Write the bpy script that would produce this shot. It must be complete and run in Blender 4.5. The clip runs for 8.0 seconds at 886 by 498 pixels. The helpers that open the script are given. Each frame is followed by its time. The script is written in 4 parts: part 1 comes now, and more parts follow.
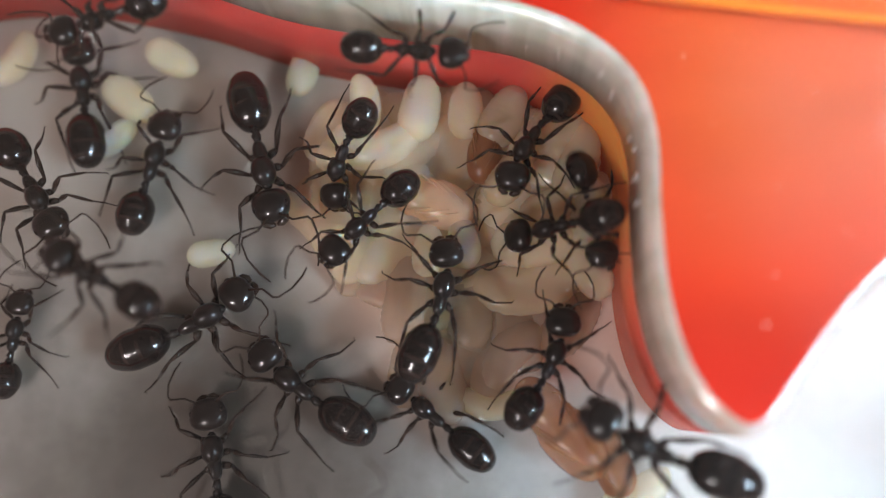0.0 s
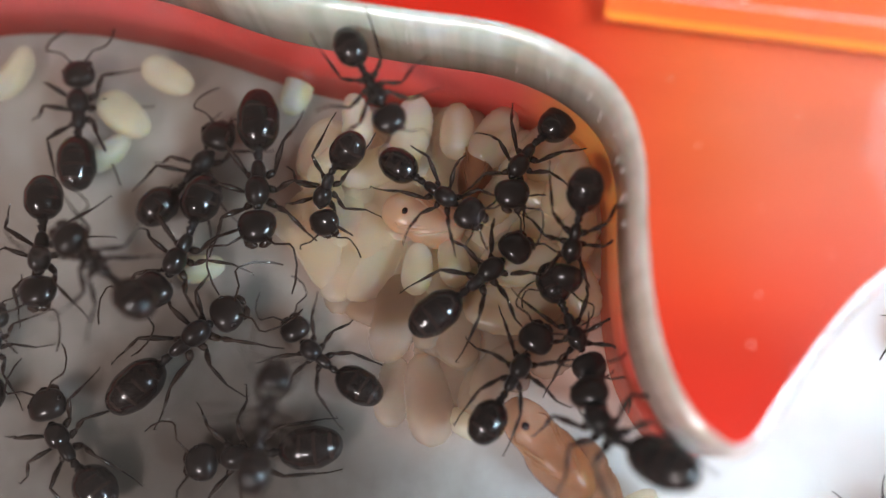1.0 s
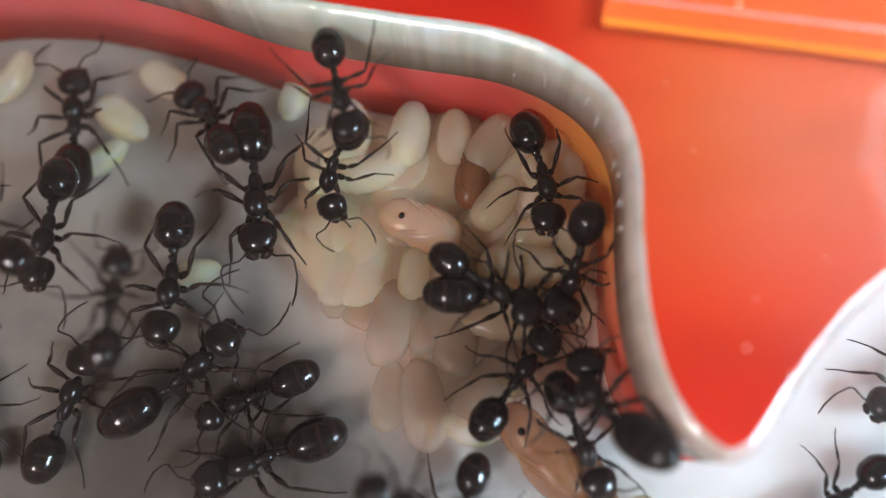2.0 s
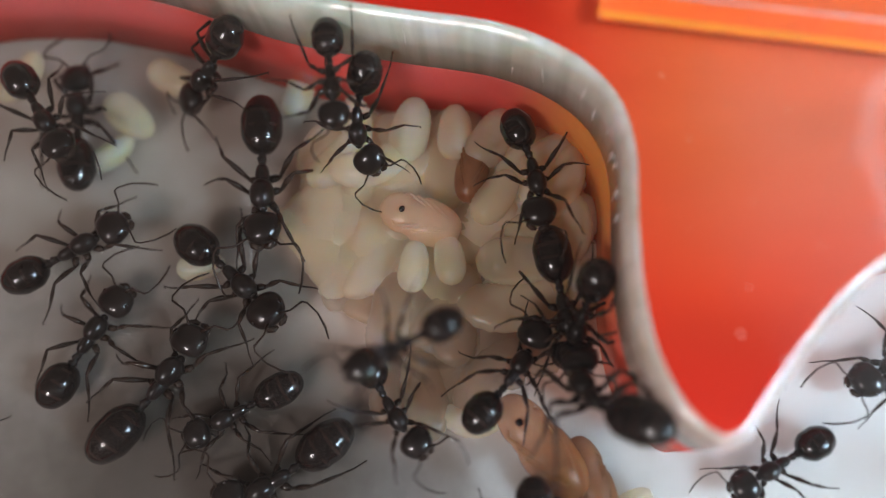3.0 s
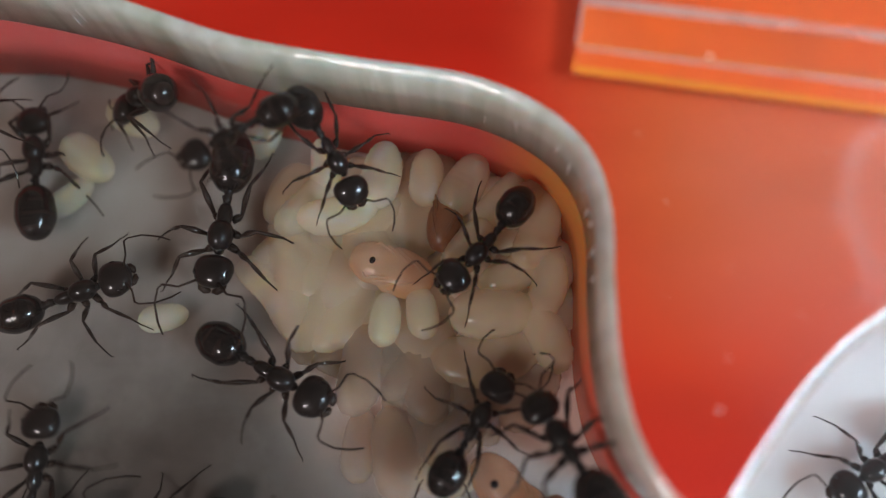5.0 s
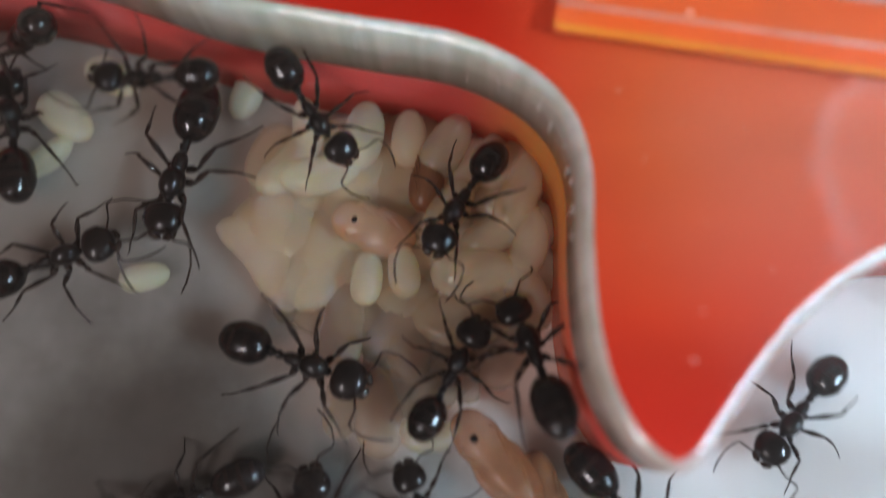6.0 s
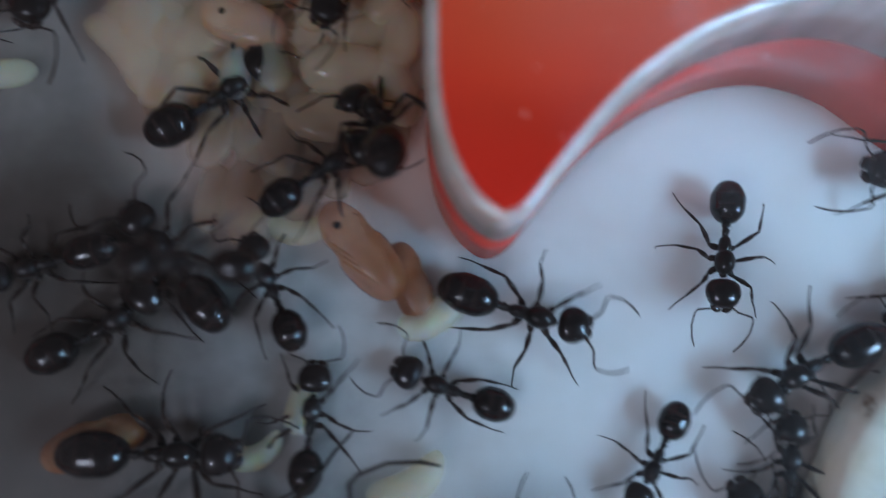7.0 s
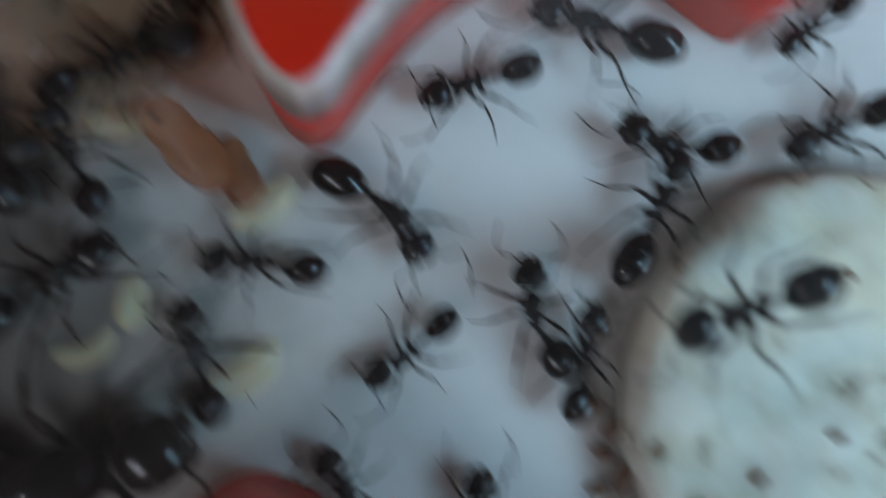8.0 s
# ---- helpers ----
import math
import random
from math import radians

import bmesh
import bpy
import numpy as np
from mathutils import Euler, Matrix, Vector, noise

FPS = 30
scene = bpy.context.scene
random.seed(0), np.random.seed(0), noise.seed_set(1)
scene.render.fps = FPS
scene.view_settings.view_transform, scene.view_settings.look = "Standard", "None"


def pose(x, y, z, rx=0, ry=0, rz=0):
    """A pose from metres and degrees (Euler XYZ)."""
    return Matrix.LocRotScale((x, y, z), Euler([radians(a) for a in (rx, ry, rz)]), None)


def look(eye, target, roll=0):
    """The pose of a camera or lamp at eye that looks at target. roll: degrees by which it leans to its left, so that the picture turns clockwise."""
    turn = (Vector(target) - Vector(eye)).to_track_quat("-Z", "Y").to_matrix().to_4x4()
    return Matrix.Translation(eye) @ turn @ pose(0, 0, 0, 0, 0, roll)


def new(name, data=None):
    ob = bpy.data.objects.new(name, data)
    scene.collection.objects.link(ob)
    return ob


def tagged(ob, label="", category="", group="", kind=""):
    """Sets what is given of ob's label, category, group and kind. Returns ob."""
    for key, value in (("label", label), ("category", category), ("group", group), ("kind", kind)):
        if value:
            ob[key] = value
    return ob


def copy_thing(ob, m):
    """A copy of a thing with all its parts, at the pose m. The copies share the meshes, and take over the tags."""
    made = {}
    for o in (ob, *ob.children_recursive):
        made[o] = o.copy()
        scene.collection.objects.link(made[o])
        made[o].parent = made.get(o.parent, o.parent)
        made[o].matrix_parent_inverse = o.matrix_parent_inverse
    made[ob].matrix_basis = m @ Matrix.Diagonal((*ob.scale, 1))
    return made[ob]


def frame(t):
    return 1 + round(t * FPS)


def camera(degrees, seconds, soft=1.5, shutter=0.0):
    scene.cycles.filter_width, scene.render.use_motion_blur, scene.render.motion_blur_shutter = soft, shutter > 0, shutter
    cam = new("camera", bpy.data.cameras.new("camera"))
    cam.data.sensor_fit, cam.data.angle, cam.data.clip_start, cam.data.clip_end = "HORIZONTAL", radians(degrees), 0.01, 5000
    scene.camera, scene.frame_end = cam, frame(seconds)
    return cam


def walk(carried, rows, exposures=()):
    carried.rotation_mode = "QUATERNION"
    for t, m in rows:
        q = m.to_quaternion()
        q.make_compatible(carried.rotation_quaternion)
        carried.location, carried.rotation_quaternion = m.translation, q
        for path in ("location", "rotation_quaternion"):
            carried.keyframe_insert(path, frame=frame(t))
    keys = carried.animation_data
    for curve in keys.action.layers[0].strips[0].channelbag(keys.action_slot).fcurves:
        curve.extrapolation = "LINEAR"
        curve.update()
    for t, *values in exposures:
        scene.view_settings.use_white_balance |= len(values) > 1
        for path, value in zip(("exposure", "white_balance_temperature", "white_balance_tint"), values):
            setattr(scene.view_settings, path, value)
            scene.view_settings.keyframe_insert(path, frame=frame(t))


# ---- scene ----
MM = 0.001
TOP, MID, LID = 8.0, 4.8, 8.6   # heights in mm: top of the nest wall, joint of its two layers, top of the cover

cam = camera(65.0, 8.0, soft=1.2, shutter=0.5)
cam.data.dof.use_dof = True
cam.data.dof.focus_distance = 29.8 * MM
cam.data.dof.aperture_fstop = 19.0

# seconds, place in mm, turn in degrees
PATH = [
    (0, 0.08, 0.04, 30.78, 12.77, 4.14, -0.12),
    (0.5, 0.16, -0.29, 30.97, 13.48, 4.04, 0.03),
    (1, 0.36, -0.27, 30.78, 14.92, 3.62, 0.60),
    (1.5, 0.38, -0.25, 30.70, 15.35, 3.37, 0.55),
    (2.8, 0.63, -1.29, 30.72, 16.81, 3.33, 1.39),
    (3, 0.87, -1.41, 30.73, 16.90, 4.12, 1.18),
    (3.2, 0.78, -1.81, 31.10, 18.45, 2.87, 1.10),
    (3.5, 1.43, -0.97, 31.42, 18.35, 0.49, 0.33),
    (4, 1.24, 0.42, 30.25, 18.24, 0.16, 0.03),
    (4.5, 1.17, 0.91, 30.46, 17.36, 2.17, 0.31),
    (4.7, 1.14, 1.20, 30.56, 16.79, 2.65, 0.44),
    (5.8, 1.20, 1.13, 30.35, 15.66, 2.41, -0.09),
    (6, 1.21, 0.33, 30.48, 14.72, 1.23, 0.25),
    (6.2, 3.40, -2.08, 29.14, 13.71, 4.24, 1.09),
    (6.5, 4.57, -3.17, 27.86, 7.81, 4.16, 0.54),
    (6.8, 3.42, -5.20, 29.53, 10.11, -2.71, 0.79),
    (7, 5.56, -5.02, 29.66, 8.59, -1.13, 0.40),
    (7.3, 6.79, -6.07, 29.22, 6.21, -3.61, -2.10),
    (7.5, 7.50, -5.44, 29.23, 4.18, -3.74, -2.09),
    (7.7, 7.98, -6.22, 29.61, 3.56, -7.08, -3.06),
    (7.9, 9.34, -6.84, 29.74, 3.74, -6.24, -2.48),
    (7.967, 9.99, -7.56, 29.97, 2.74, -7.11, -2.89),
    (8, 9.99, -7.56, 29.97, 4.24, -5.81, -2.89),
]
walk(cam, [(t, pose(x * MM, y * MM, z * MM, rx, ry, rz)) for t, x, y, z, rx, ry, rz in PATH],
     exposures=[(0, 0.0, 7000, 20), (1.5, -0.05, 7000, 20), (3.0, -0.35, 7000, 20), (3.5, -0.55, 7000, 20), (4.0, -0.77, 7000, 20), (4.5, -0.72, 7000, 20),
                (6.0, -0.7, 6800, 20), (6.5, -0.55, 5900, 10), (7.0, -1.28, 5500, 16), (7.5, -1.56, 5400, 16), (8.0, -1.62, 6000, 10)])

# ---- light: a dim room, a window beside the nest and a small lamp over it ----
world = bpy.data.worlds.new("room_light")
scene.world = world
world.use_nodes = True
world.node_tree.nodes["Background"].inputs["Color"].default_value = (1.0, 0.83, 0.71, 1)
world.node_tree.nodes["Background"].inputs["Strength"].default_value = 0.15

window_data = bpy.data.lights.new("window_light", "AREA")
window_data.shape = "RECTANGLE"
window_data.size, window_data.size_y = 0.034, 0.034
window_data.energy = 0.14
window_data.color = (0.93, 0.94, 0.95)
window_light = new("window_light", window_data)
window_light.matrix_world = look((-0.055, -0.076, 0.108), (0.000, 0.008, 0.0))

lamp_data = bpy.data.lights.new("lamp", "AREA")
lamp_data.shape = "RECTANGLE"
lamp_data.size, lamp_data.size_y = 0.08, 0.08
lamp_data.spread = radians(34)
lamp_data.energy = 0.08
lamp_data.color = (0.55, 0.84, 1.0)
lamp = new("lamp", lamp_data)
lamp.matrix_world = look((0.185, -0.062, 0.130), (0.054, 0.000, 0.0))


# ---- materials ----
def material(name, colour, rough=0.5, spec=0.5, metal=0.0):
    m = bpy.data.materials.new(name)
    m.use_nodes = True
    b = m.node_tree.nodes["Principled BSDF"]
    b.inputs["Base Color"].default_value = (*colour, 1)
    b.inputs["Roughness"].default_value = rough
    b.inputs["Specular IOR Level"].default_value = spec
    b.inputs["Metallic"].default_value = metal
    return m, m.node_tree, b


def noise_node(nt, scale, detail=4.0, rough=0.55, stretch=(1, 1, 1)):
    co = nt.nodes.new("ShaderNodeTexCoord")
    mp = nt.nodes.new("ShaderNodeMapping")
    mp.inputs["Scale"].default_value = stretch
    n = nt.nodes.new("ShaderNodeTexNoise")
    n.inputs["Scale"].default_value = scale
    n.inputs["Detail"].default_value = detail
    n.inputs["Roughness"].default_value = rough
    nt.links.new(co.outputs["Object"], mp.inputs["Vector"])
    nt.links.new(mp.outputs["Vector"], n.inputs["Vector"])
    return n


def ramp(nt, source, stops):
    r = nt.nodes.new("ShaderNodeValToRGB")
    while len(r.color_ramp.elements) < len(stops):
        r.color_ramp.elements.new(0.5)
    for e, (p, c) in zip(r.color_ramp.elements, stops):
        e.position, e.color = p, (*c, 1) if len(c) == 3 else c
    nt.links.new(source, r.inputs["Fac"])
    return r


def mixed(nt, fac, a, b, mode="MIX"):
    n = nt.nodes.new("ShaderNodeMix")
    n.data_type, n.blend_type = "RGBA", mode
    for socket, value in ((n.inputs[0], fac), (n.inputs[6], a), (n.inputs[7], b)):
        if hasattr(value, "links"):
            nt.links.new(value, socket)
        elif isinstance(value, (int, float)):
            socket.default_value = value
        else:
            socket.default_value = (*value, 1)
    return n.outputs[2]


def bump(nt, b, source, strength, distance):
    n = nt.nodes.new("ShaderNodeBump")
    n.inputs["Strength"].default_value = strength
    n.inputs["Distance"].default_value = distance
    nt.links.new(source, n.inputs["Height"])
    nt.links.new(n.outputs["Normal"], b.inputs["Normal"])


def floor_material():
    m, nt, b = material("pale_floor", (0.7, 0.7, 0.7), 0.45, 0.4)
    big = noise_node(nt, 90, 5)
    fine = noise_node(nt, 1500, 4)
    c1 = ramp(nt, big.outputs["Fac"], [(0.3, (0.70, 0.70, 0.68)), (0.55, (0.76, 0.76, 0.75)), (0.8, (0.78, 0.79, 0.79))])
    c2 = ramp(nt, fine.outputs["Fac"], [(0.35, (0.965, 0.96, 0.955)), (0.6, (1, 1, 1))])
    col = mixed(nt, 1.0, c1.outputs["Color"], c2.outputs["Color"], "MULTIPLY")
    # shade over the brood chamber, painted into the floor's colour with a cloudy border
    co = nt.nodes.new("ShaderNodeTexCoord")
    split = nt.nodes.new("ShaderNodeSeparateXYZ")
    nt.links.new(co.outputs["Object"], split.inputs[0])
    cloud = noise_node(nt, 130, 5, 0.6)
    edge = nt.nodes.new("ShaderNodeMath")
    edge.operation = "MULTIPLY_ADD"
    edge.inputs[1].default_value = 0.012
    nt.links.new(cloud.outputs["Fac"], edge.inputs[0])
    nt.links.new(split.outputs["X"], edge.inputs[2])
    span = nt.nodes.new("ShaderNodeMapRange")
    span.interpolation_type = "SMOOTHSTEP"
    span.inputs["From Min"].default_value = -0.004
    span.inputs["From Max"].default_value = 0.026
    nt.links.new(edge.outputs[0], span.inputs["Value"])
    shade_tone = ramp(nt, cloud.outputs["Fac"], [(0.3, (0.330, 0.275, 0.240)), (0.7, (0.480, 0.425, 0.385))])
    floor_shading = mixed(nt, 1.0, col, shade_tone.outputs["Color"], "MULTIPLY")
    # a darker patch where the ants gather below the brood: light falloff painted in
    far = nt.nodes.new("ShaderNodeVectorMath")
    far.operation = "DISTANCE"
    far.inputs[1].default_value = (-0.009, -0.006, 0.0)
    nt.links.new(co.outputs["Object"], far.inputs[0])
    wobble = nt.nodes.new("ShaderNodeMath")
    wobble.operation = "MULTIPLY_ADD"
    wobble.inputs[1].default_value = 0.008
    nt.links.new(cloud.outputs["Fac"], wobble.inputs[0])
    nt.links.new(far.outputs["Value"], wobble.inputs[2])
    shade_patch = nt.nodes.new("ShaderNodeMapRange")
    shade_patch.interpolation_type = "SMOOTHSTEP"
    shade_patch.inputs["From Min"].default_value = 0.011
    shade_patch.inputs["From Max"].default_value = 0.023
    nt.links.new(wobble.outputs[0], shade_patch.inputs["Value"])
    deeper_shade = mixed(nt, 1.0, floor_shading, (0.28, 0.255, 0.24), "MULTIPLY")
    floor_shading = mixed(nt, shade_patch.outputs["Result"], deeper_shade, floor_shading)
    # pale rosy patch under the brood, painted in to brighten the see-through larvae
    bed = nt.nodes.new("ShaderNodeVectorMath")
    bed.operation = "DISTANCE"
    bed.inputs[1].default_value = (0.0005, 0.0085, 0.0)
    nt.links.new(co.outputs["Object"], bed.inputs[0])
    uneven = nt.nodes.new("ShaderNodeMath")
    uneven.operation = "MULTIPLY_ADD"
    uneven.inputs[1].default_value = 0.006
    nt.links.new(cloud.outputs["Fac"], uneven.inputs[0])
    nt.links.new(bed.outputs["Value"], uneven.inputs[2])
    inside = nt.nodes.new("ShaderNodeMapRange")
    inside.interpolation_type = "SMOOTHSTEP"
    inside.inputs["From Min"].default_value = 0.0065
    inside.inputs["From Max"].default_value = 0.0145
    nt.links.new(uneven.outputs[0], inside.inputs["Value"])
    floor_shading = mixed(nt, inside.outputs["Result"], (0.86, 0.57, 0.43), floor_shading)
    ground = mixed(nt, span.outputs["Result"], floor_shading, col)
    # a brown ring round the damp pad: its shadow gap painted in, with dirt
    round_pad = nt.nodes.new("ShaderNodeVectorMath")
    round_pad.operation = "DISTANCE"
    round_pad.inputs[1].default_value = (0.031, -0.0134, 0.0)
    nt.links.new(co.outputs["Object"], round_pad.inputs[0])
    ragged = nt.nodes.new("ShaderNodeMath")
    ragged.operation = "MULTIPLY_ADD"
    ragged.inputs[1].default_value = 0.005
    nt.links.new(cloud.outputs["Fac"], ragged.inputs[0])
    nt.links.new(round_pad.outputs["Value"], ragged.inputs[2])
    rim = nt.nodes.new("ShaderNodeMapRange")
    rim.interpolation_type = "SMOOTHSTEP"
    rim.inputs["From Min"].default_value = 0.0125
    rim.inputs["From Max"].default_value = 0.0155
    nt.links.new(ragged.outputs[0], rim.inputs["Value"])
    gap_shade_dirt = mixed(nt, 1.0, ground, (0.50, 0.42, 0.36), "MULTIPLY")
    nt.links.new(mixed(nt, rim.outputs["Result"], gap_shade_dirt, ground), b.inputs["Base Color"])
    bump(nt, b, fine.outputs["Fac"], 0.12, 0.00003)
    b.inputs["Subsurface Weight"].default_value = 0.85
    b.inputs["Subsurface Radius"].default_value = (1.0, 0.95, 0.9)
    b.inputs["Subsurface Scale"].default_value = 0.0035
    return m


def red_material(name, colour, rough, warm=None, spec=0.2, soft=0.0, stain=None, clear=0.0, fade=(("X", 0.001, 0.009), ("Y", 0.000, 0.011))):
    m, nt, b = material(name, colour, rough, spec)
    b.inputs["Subsurface Weight"].default_value = soft
    b.inputs["Subsurface Radius"].default_value = (1.0, 0.3, 0.25)
    b.inputs["Subsurface Scale"].default_value = 0.0025
    big = noise_node(nt, 60, 3, 0.5, (1, 2.2, 1))
    fine = noise_node(nt, 2500, 3)
    dark = tuple(0.8 * v for v in colour)
    light = (min(1, colour[0] * 1.08), colour[1] * 1.9, colour[2] * 2.2)
    r = ramp(nt, big.outputs["Fac"], [(0.3, dark), (0.55, colour), (0.8, light)])
    tone = r.outputs["Color"]
    if warm:
        # the sheet turns orange away from its tip and its far corner
        co = nt.nodes.new("ShaderNodeTexCoord")
        split = nt.nodes.new("ShaderNodeSeparateXYZ")
        nt.links.new(co.outputs["Object"], split.inputs[0])
        share = None
        for axis, low, high in fade:
            span = nt.nodes.new("ShaderNodeMapRange")
            span.interpolation_type = "SMOOTHSTEP"
            span.inputs["From Min"].default_value = low
            span.inputs["From Max"].default_value = high
            nt.links.new(split.outputs[axis], span.inputs["Value"])
            both = nt.nodes.new("ShaderNodeMath")
            both.operation = "MULTIPLY"
            both.inputs[1].default_value = 1.0
            nt.links.new(span.outputs["Result"], both.inputs[0])
            if share:
                nt.links.new(share.outputs[0], both.inputs[1])
            share = both
        streaks = noise_node(nt, 150, 5, 0.6, (0.4, 2.0, 1))
        pale = ramp(nt, streaks.outputs["Fac"], [(0.3, warm), (0.75, tuple(min(1, 1.25 * v) for v in warm))])
        tone = mixed(nt, share.outputs[0], tone, pale.outputs["Color"])
    nt.links.new(tone, b.inputs["Base Color"])
    bump(nt, b, fine.outputs["Fac"], 0.06, 0.00003)
    if stain:
        # dyed, clear plastic: part of the light goes straight through and takes the dye's colour
        passing = nt.nodes.new("ShaderNodeBsdfTransparent")
        passing.inputs["Color"].default_value = (*stain, 1)
        blend = nt.nodes.new("ShaderNodeMixShader")
        blend.inputs["Fac"].default_value = clear
        nt.links.new(b.outputs[0], blend.inputs[1])
        nt.links.new(passing.outputs[0], blend.inputs[2])
        nt.links.new(blend.outputs[0], nt.nodes["Material Output"].inputs["Surface"])
    return m


def joint_material():
    """The glued faces inside the nest wall: optically clear."""
    m = bpy.data.materials.new("clear_joint")
    m.use_nodes = True
    nt = m.node_tree
    nt.nodes.clear()
    out = nt.nodes.new("ShaderNodeOutputMaterial")
    clear = nt.nodes.new("ShaderNodeBsdfTransparent")
    clear.inputs["Color"].default_value = (1.0, 0.97, 0.95, 1)
    nt.links.new(clear.outputs[0], out.inputs["Surface"])
    return m


def edge_material():
    m, nt, b = material("milky_cut_edge", (0.6, 0.62, 0.56), 0.3, 1.0)
    facet = noise_node(nt, 330, 2, 0.5, (1, 1, 0.04))
    streak = noise_node(nt, 1900, 3, 0.65, (1, 1, 0.03))
    cloud = noise_node(nt, 160, 3)
    c1 = ramp(nt, facet.outputs["Fac"], [(0.36, (0.68, 0.70, 0.63)), (0.47, (0.80, 0.81, 0.75)), (0.54, (0.94, 0.94, 0.91)), (0.66, (0.82, 0.83, 0.78))])
    c2 = ramp(nt, streak.outputs["Fac"], [(0.35, (0.84, 0.85, 0.82)), (0.55, (1, 1, 1)), (0.72, (1.08, 1.08, 1.06))])
    # pink along the tongue between the chambers: red bounce light painted in
    co = nt.nodes.new("ShaderNodeTexCoord")
    split = nt.nodes.new("ShaderNodeSeparateXYZ")
    nt.links.new(co.outputs["Object"], split.inputs[0])
    span = nt.nodes.new("ShaderNodeMapRange")
    span.interpolation_type = "SMOOTHSTEP"
    span.inputs["From Min"].default_value = 0.002
    span.inputs["From Max"].default_value = 0.009
    nt.links.new(split.outputs["X"], span.inputs["Value"])
    red_bounce = mixed(nt, span.outputs["Result"], (0.98, 1.0, 0.94), (0.90, 0.70, 0.70))
    milk = mixed(nt, 1.0, c1.outputs["Color"], c2.outputs["Color"], "MULTIPLY")
    nt.links.new(mixed(nt, 1.0, milk, red_bounce, "MULTIPLY"), b.inputs["Base Color"])
    rr = ramp(nt, cloud.outputs["Fac"], [(0.4, (0.20, 0.20, 0.20)), (0.65, (0.05, 0.05, 0.05))])
    nt.links.new(rr.outputs["Color"], b.inputs["Roughness"])
    low = nt.nodes.new("ShaderNodeMath")
    low.operation = "MULTIPLY_ADD"
    low.inputs[1].default_value = 0.3
    nt.links.new(streak.outputs["Fac"], low.inputs[0])
    nt.links.new(facet.outputs["Fac"], low.inputs[2])
    bump(nt, b, low.outputs[0], 0.35, 0.0003)
    b.inputs["Transmission Weight"].default_value = 0.15
    b.inputs["Subsurface Weight"].default_value = 0.5
    b.inputs["Subsurface Radius"].default_value = (1.0, 0.6, 0.5)
    b.inputs["Subsurface Scale"].default_value = 0.002
    # the cut is only half frosted: part of the light goes into the clear sheet behind it
    passing = nt.nodes.new("ShaderNodeBsdfTransparent")
    passing.inputs["Color"].default_value = (0.96, 0.90, 0.88, 1)
    frost = ramp(nt, facet.outputs["Fac"], [(0.35, (0.04, 0.04, 0.04)), (0.65, (0.16, 0.16, 0.16))])
    blend = nt.nodes.new("ShaderNodeMixShader")
    nt.links.new(frost.outputs["Color"], blend.inputs["Fac"])
    nt.links.new(b.outputs[0], blend.inputs[1])
    nt.links.new(passing.outputs[0], blend.inputs[2])
    nt.links.new(blend.outputs[0], nt.nodes["Material Output"].inputs["Surface"])
    return m


def glass_material(name, haze, tint=(1, 1, 1), ior=1.49):
    m = bpy.data.materials.new(name)
    m.use_nodes = True
    nt = m.node_tree
    nt.nodes.clear()
    out = nt.nodes.new("ShaderNodeOutputMaterial")
    glass = nt.nodes.new("ShaderNodeBsdfGlass")
    glass.inputs["IOR"].default_value = ior
    glass.inputs["Roughness"].default_value = 0.0
    glass.inputs["Color"].default_value = (*tint, 1)
    film = nt.nodes.new("ShaderNodeBsdfAnisotropic")
    film.inputs["Roughness"].default_value = 0.42
    film.inputs["Color"].default_value = (0.95, 0.93, 0.93, 1)
    smear = noise_node(nt, 120, 5, 0.6)
    r = ramp(nt, smear.outputs["Fac"], [(0.3, (haze * 0.5,) * 3), (0.75, (haze * 1.6,) * 3)])
    mix = nt.nodes.new("ShaderNodeMixShader")
    nt.links.new(r.outputs["Color"], mix.inputs["Fac"])
    nt.links.new(glass.outputs[0], mix.inputs[1])
    nt.links.new(film.outputs[0], mix.inputs[2])
    nt.links.new(mix.outputs[0], out.inputs["Surface"])
    return m


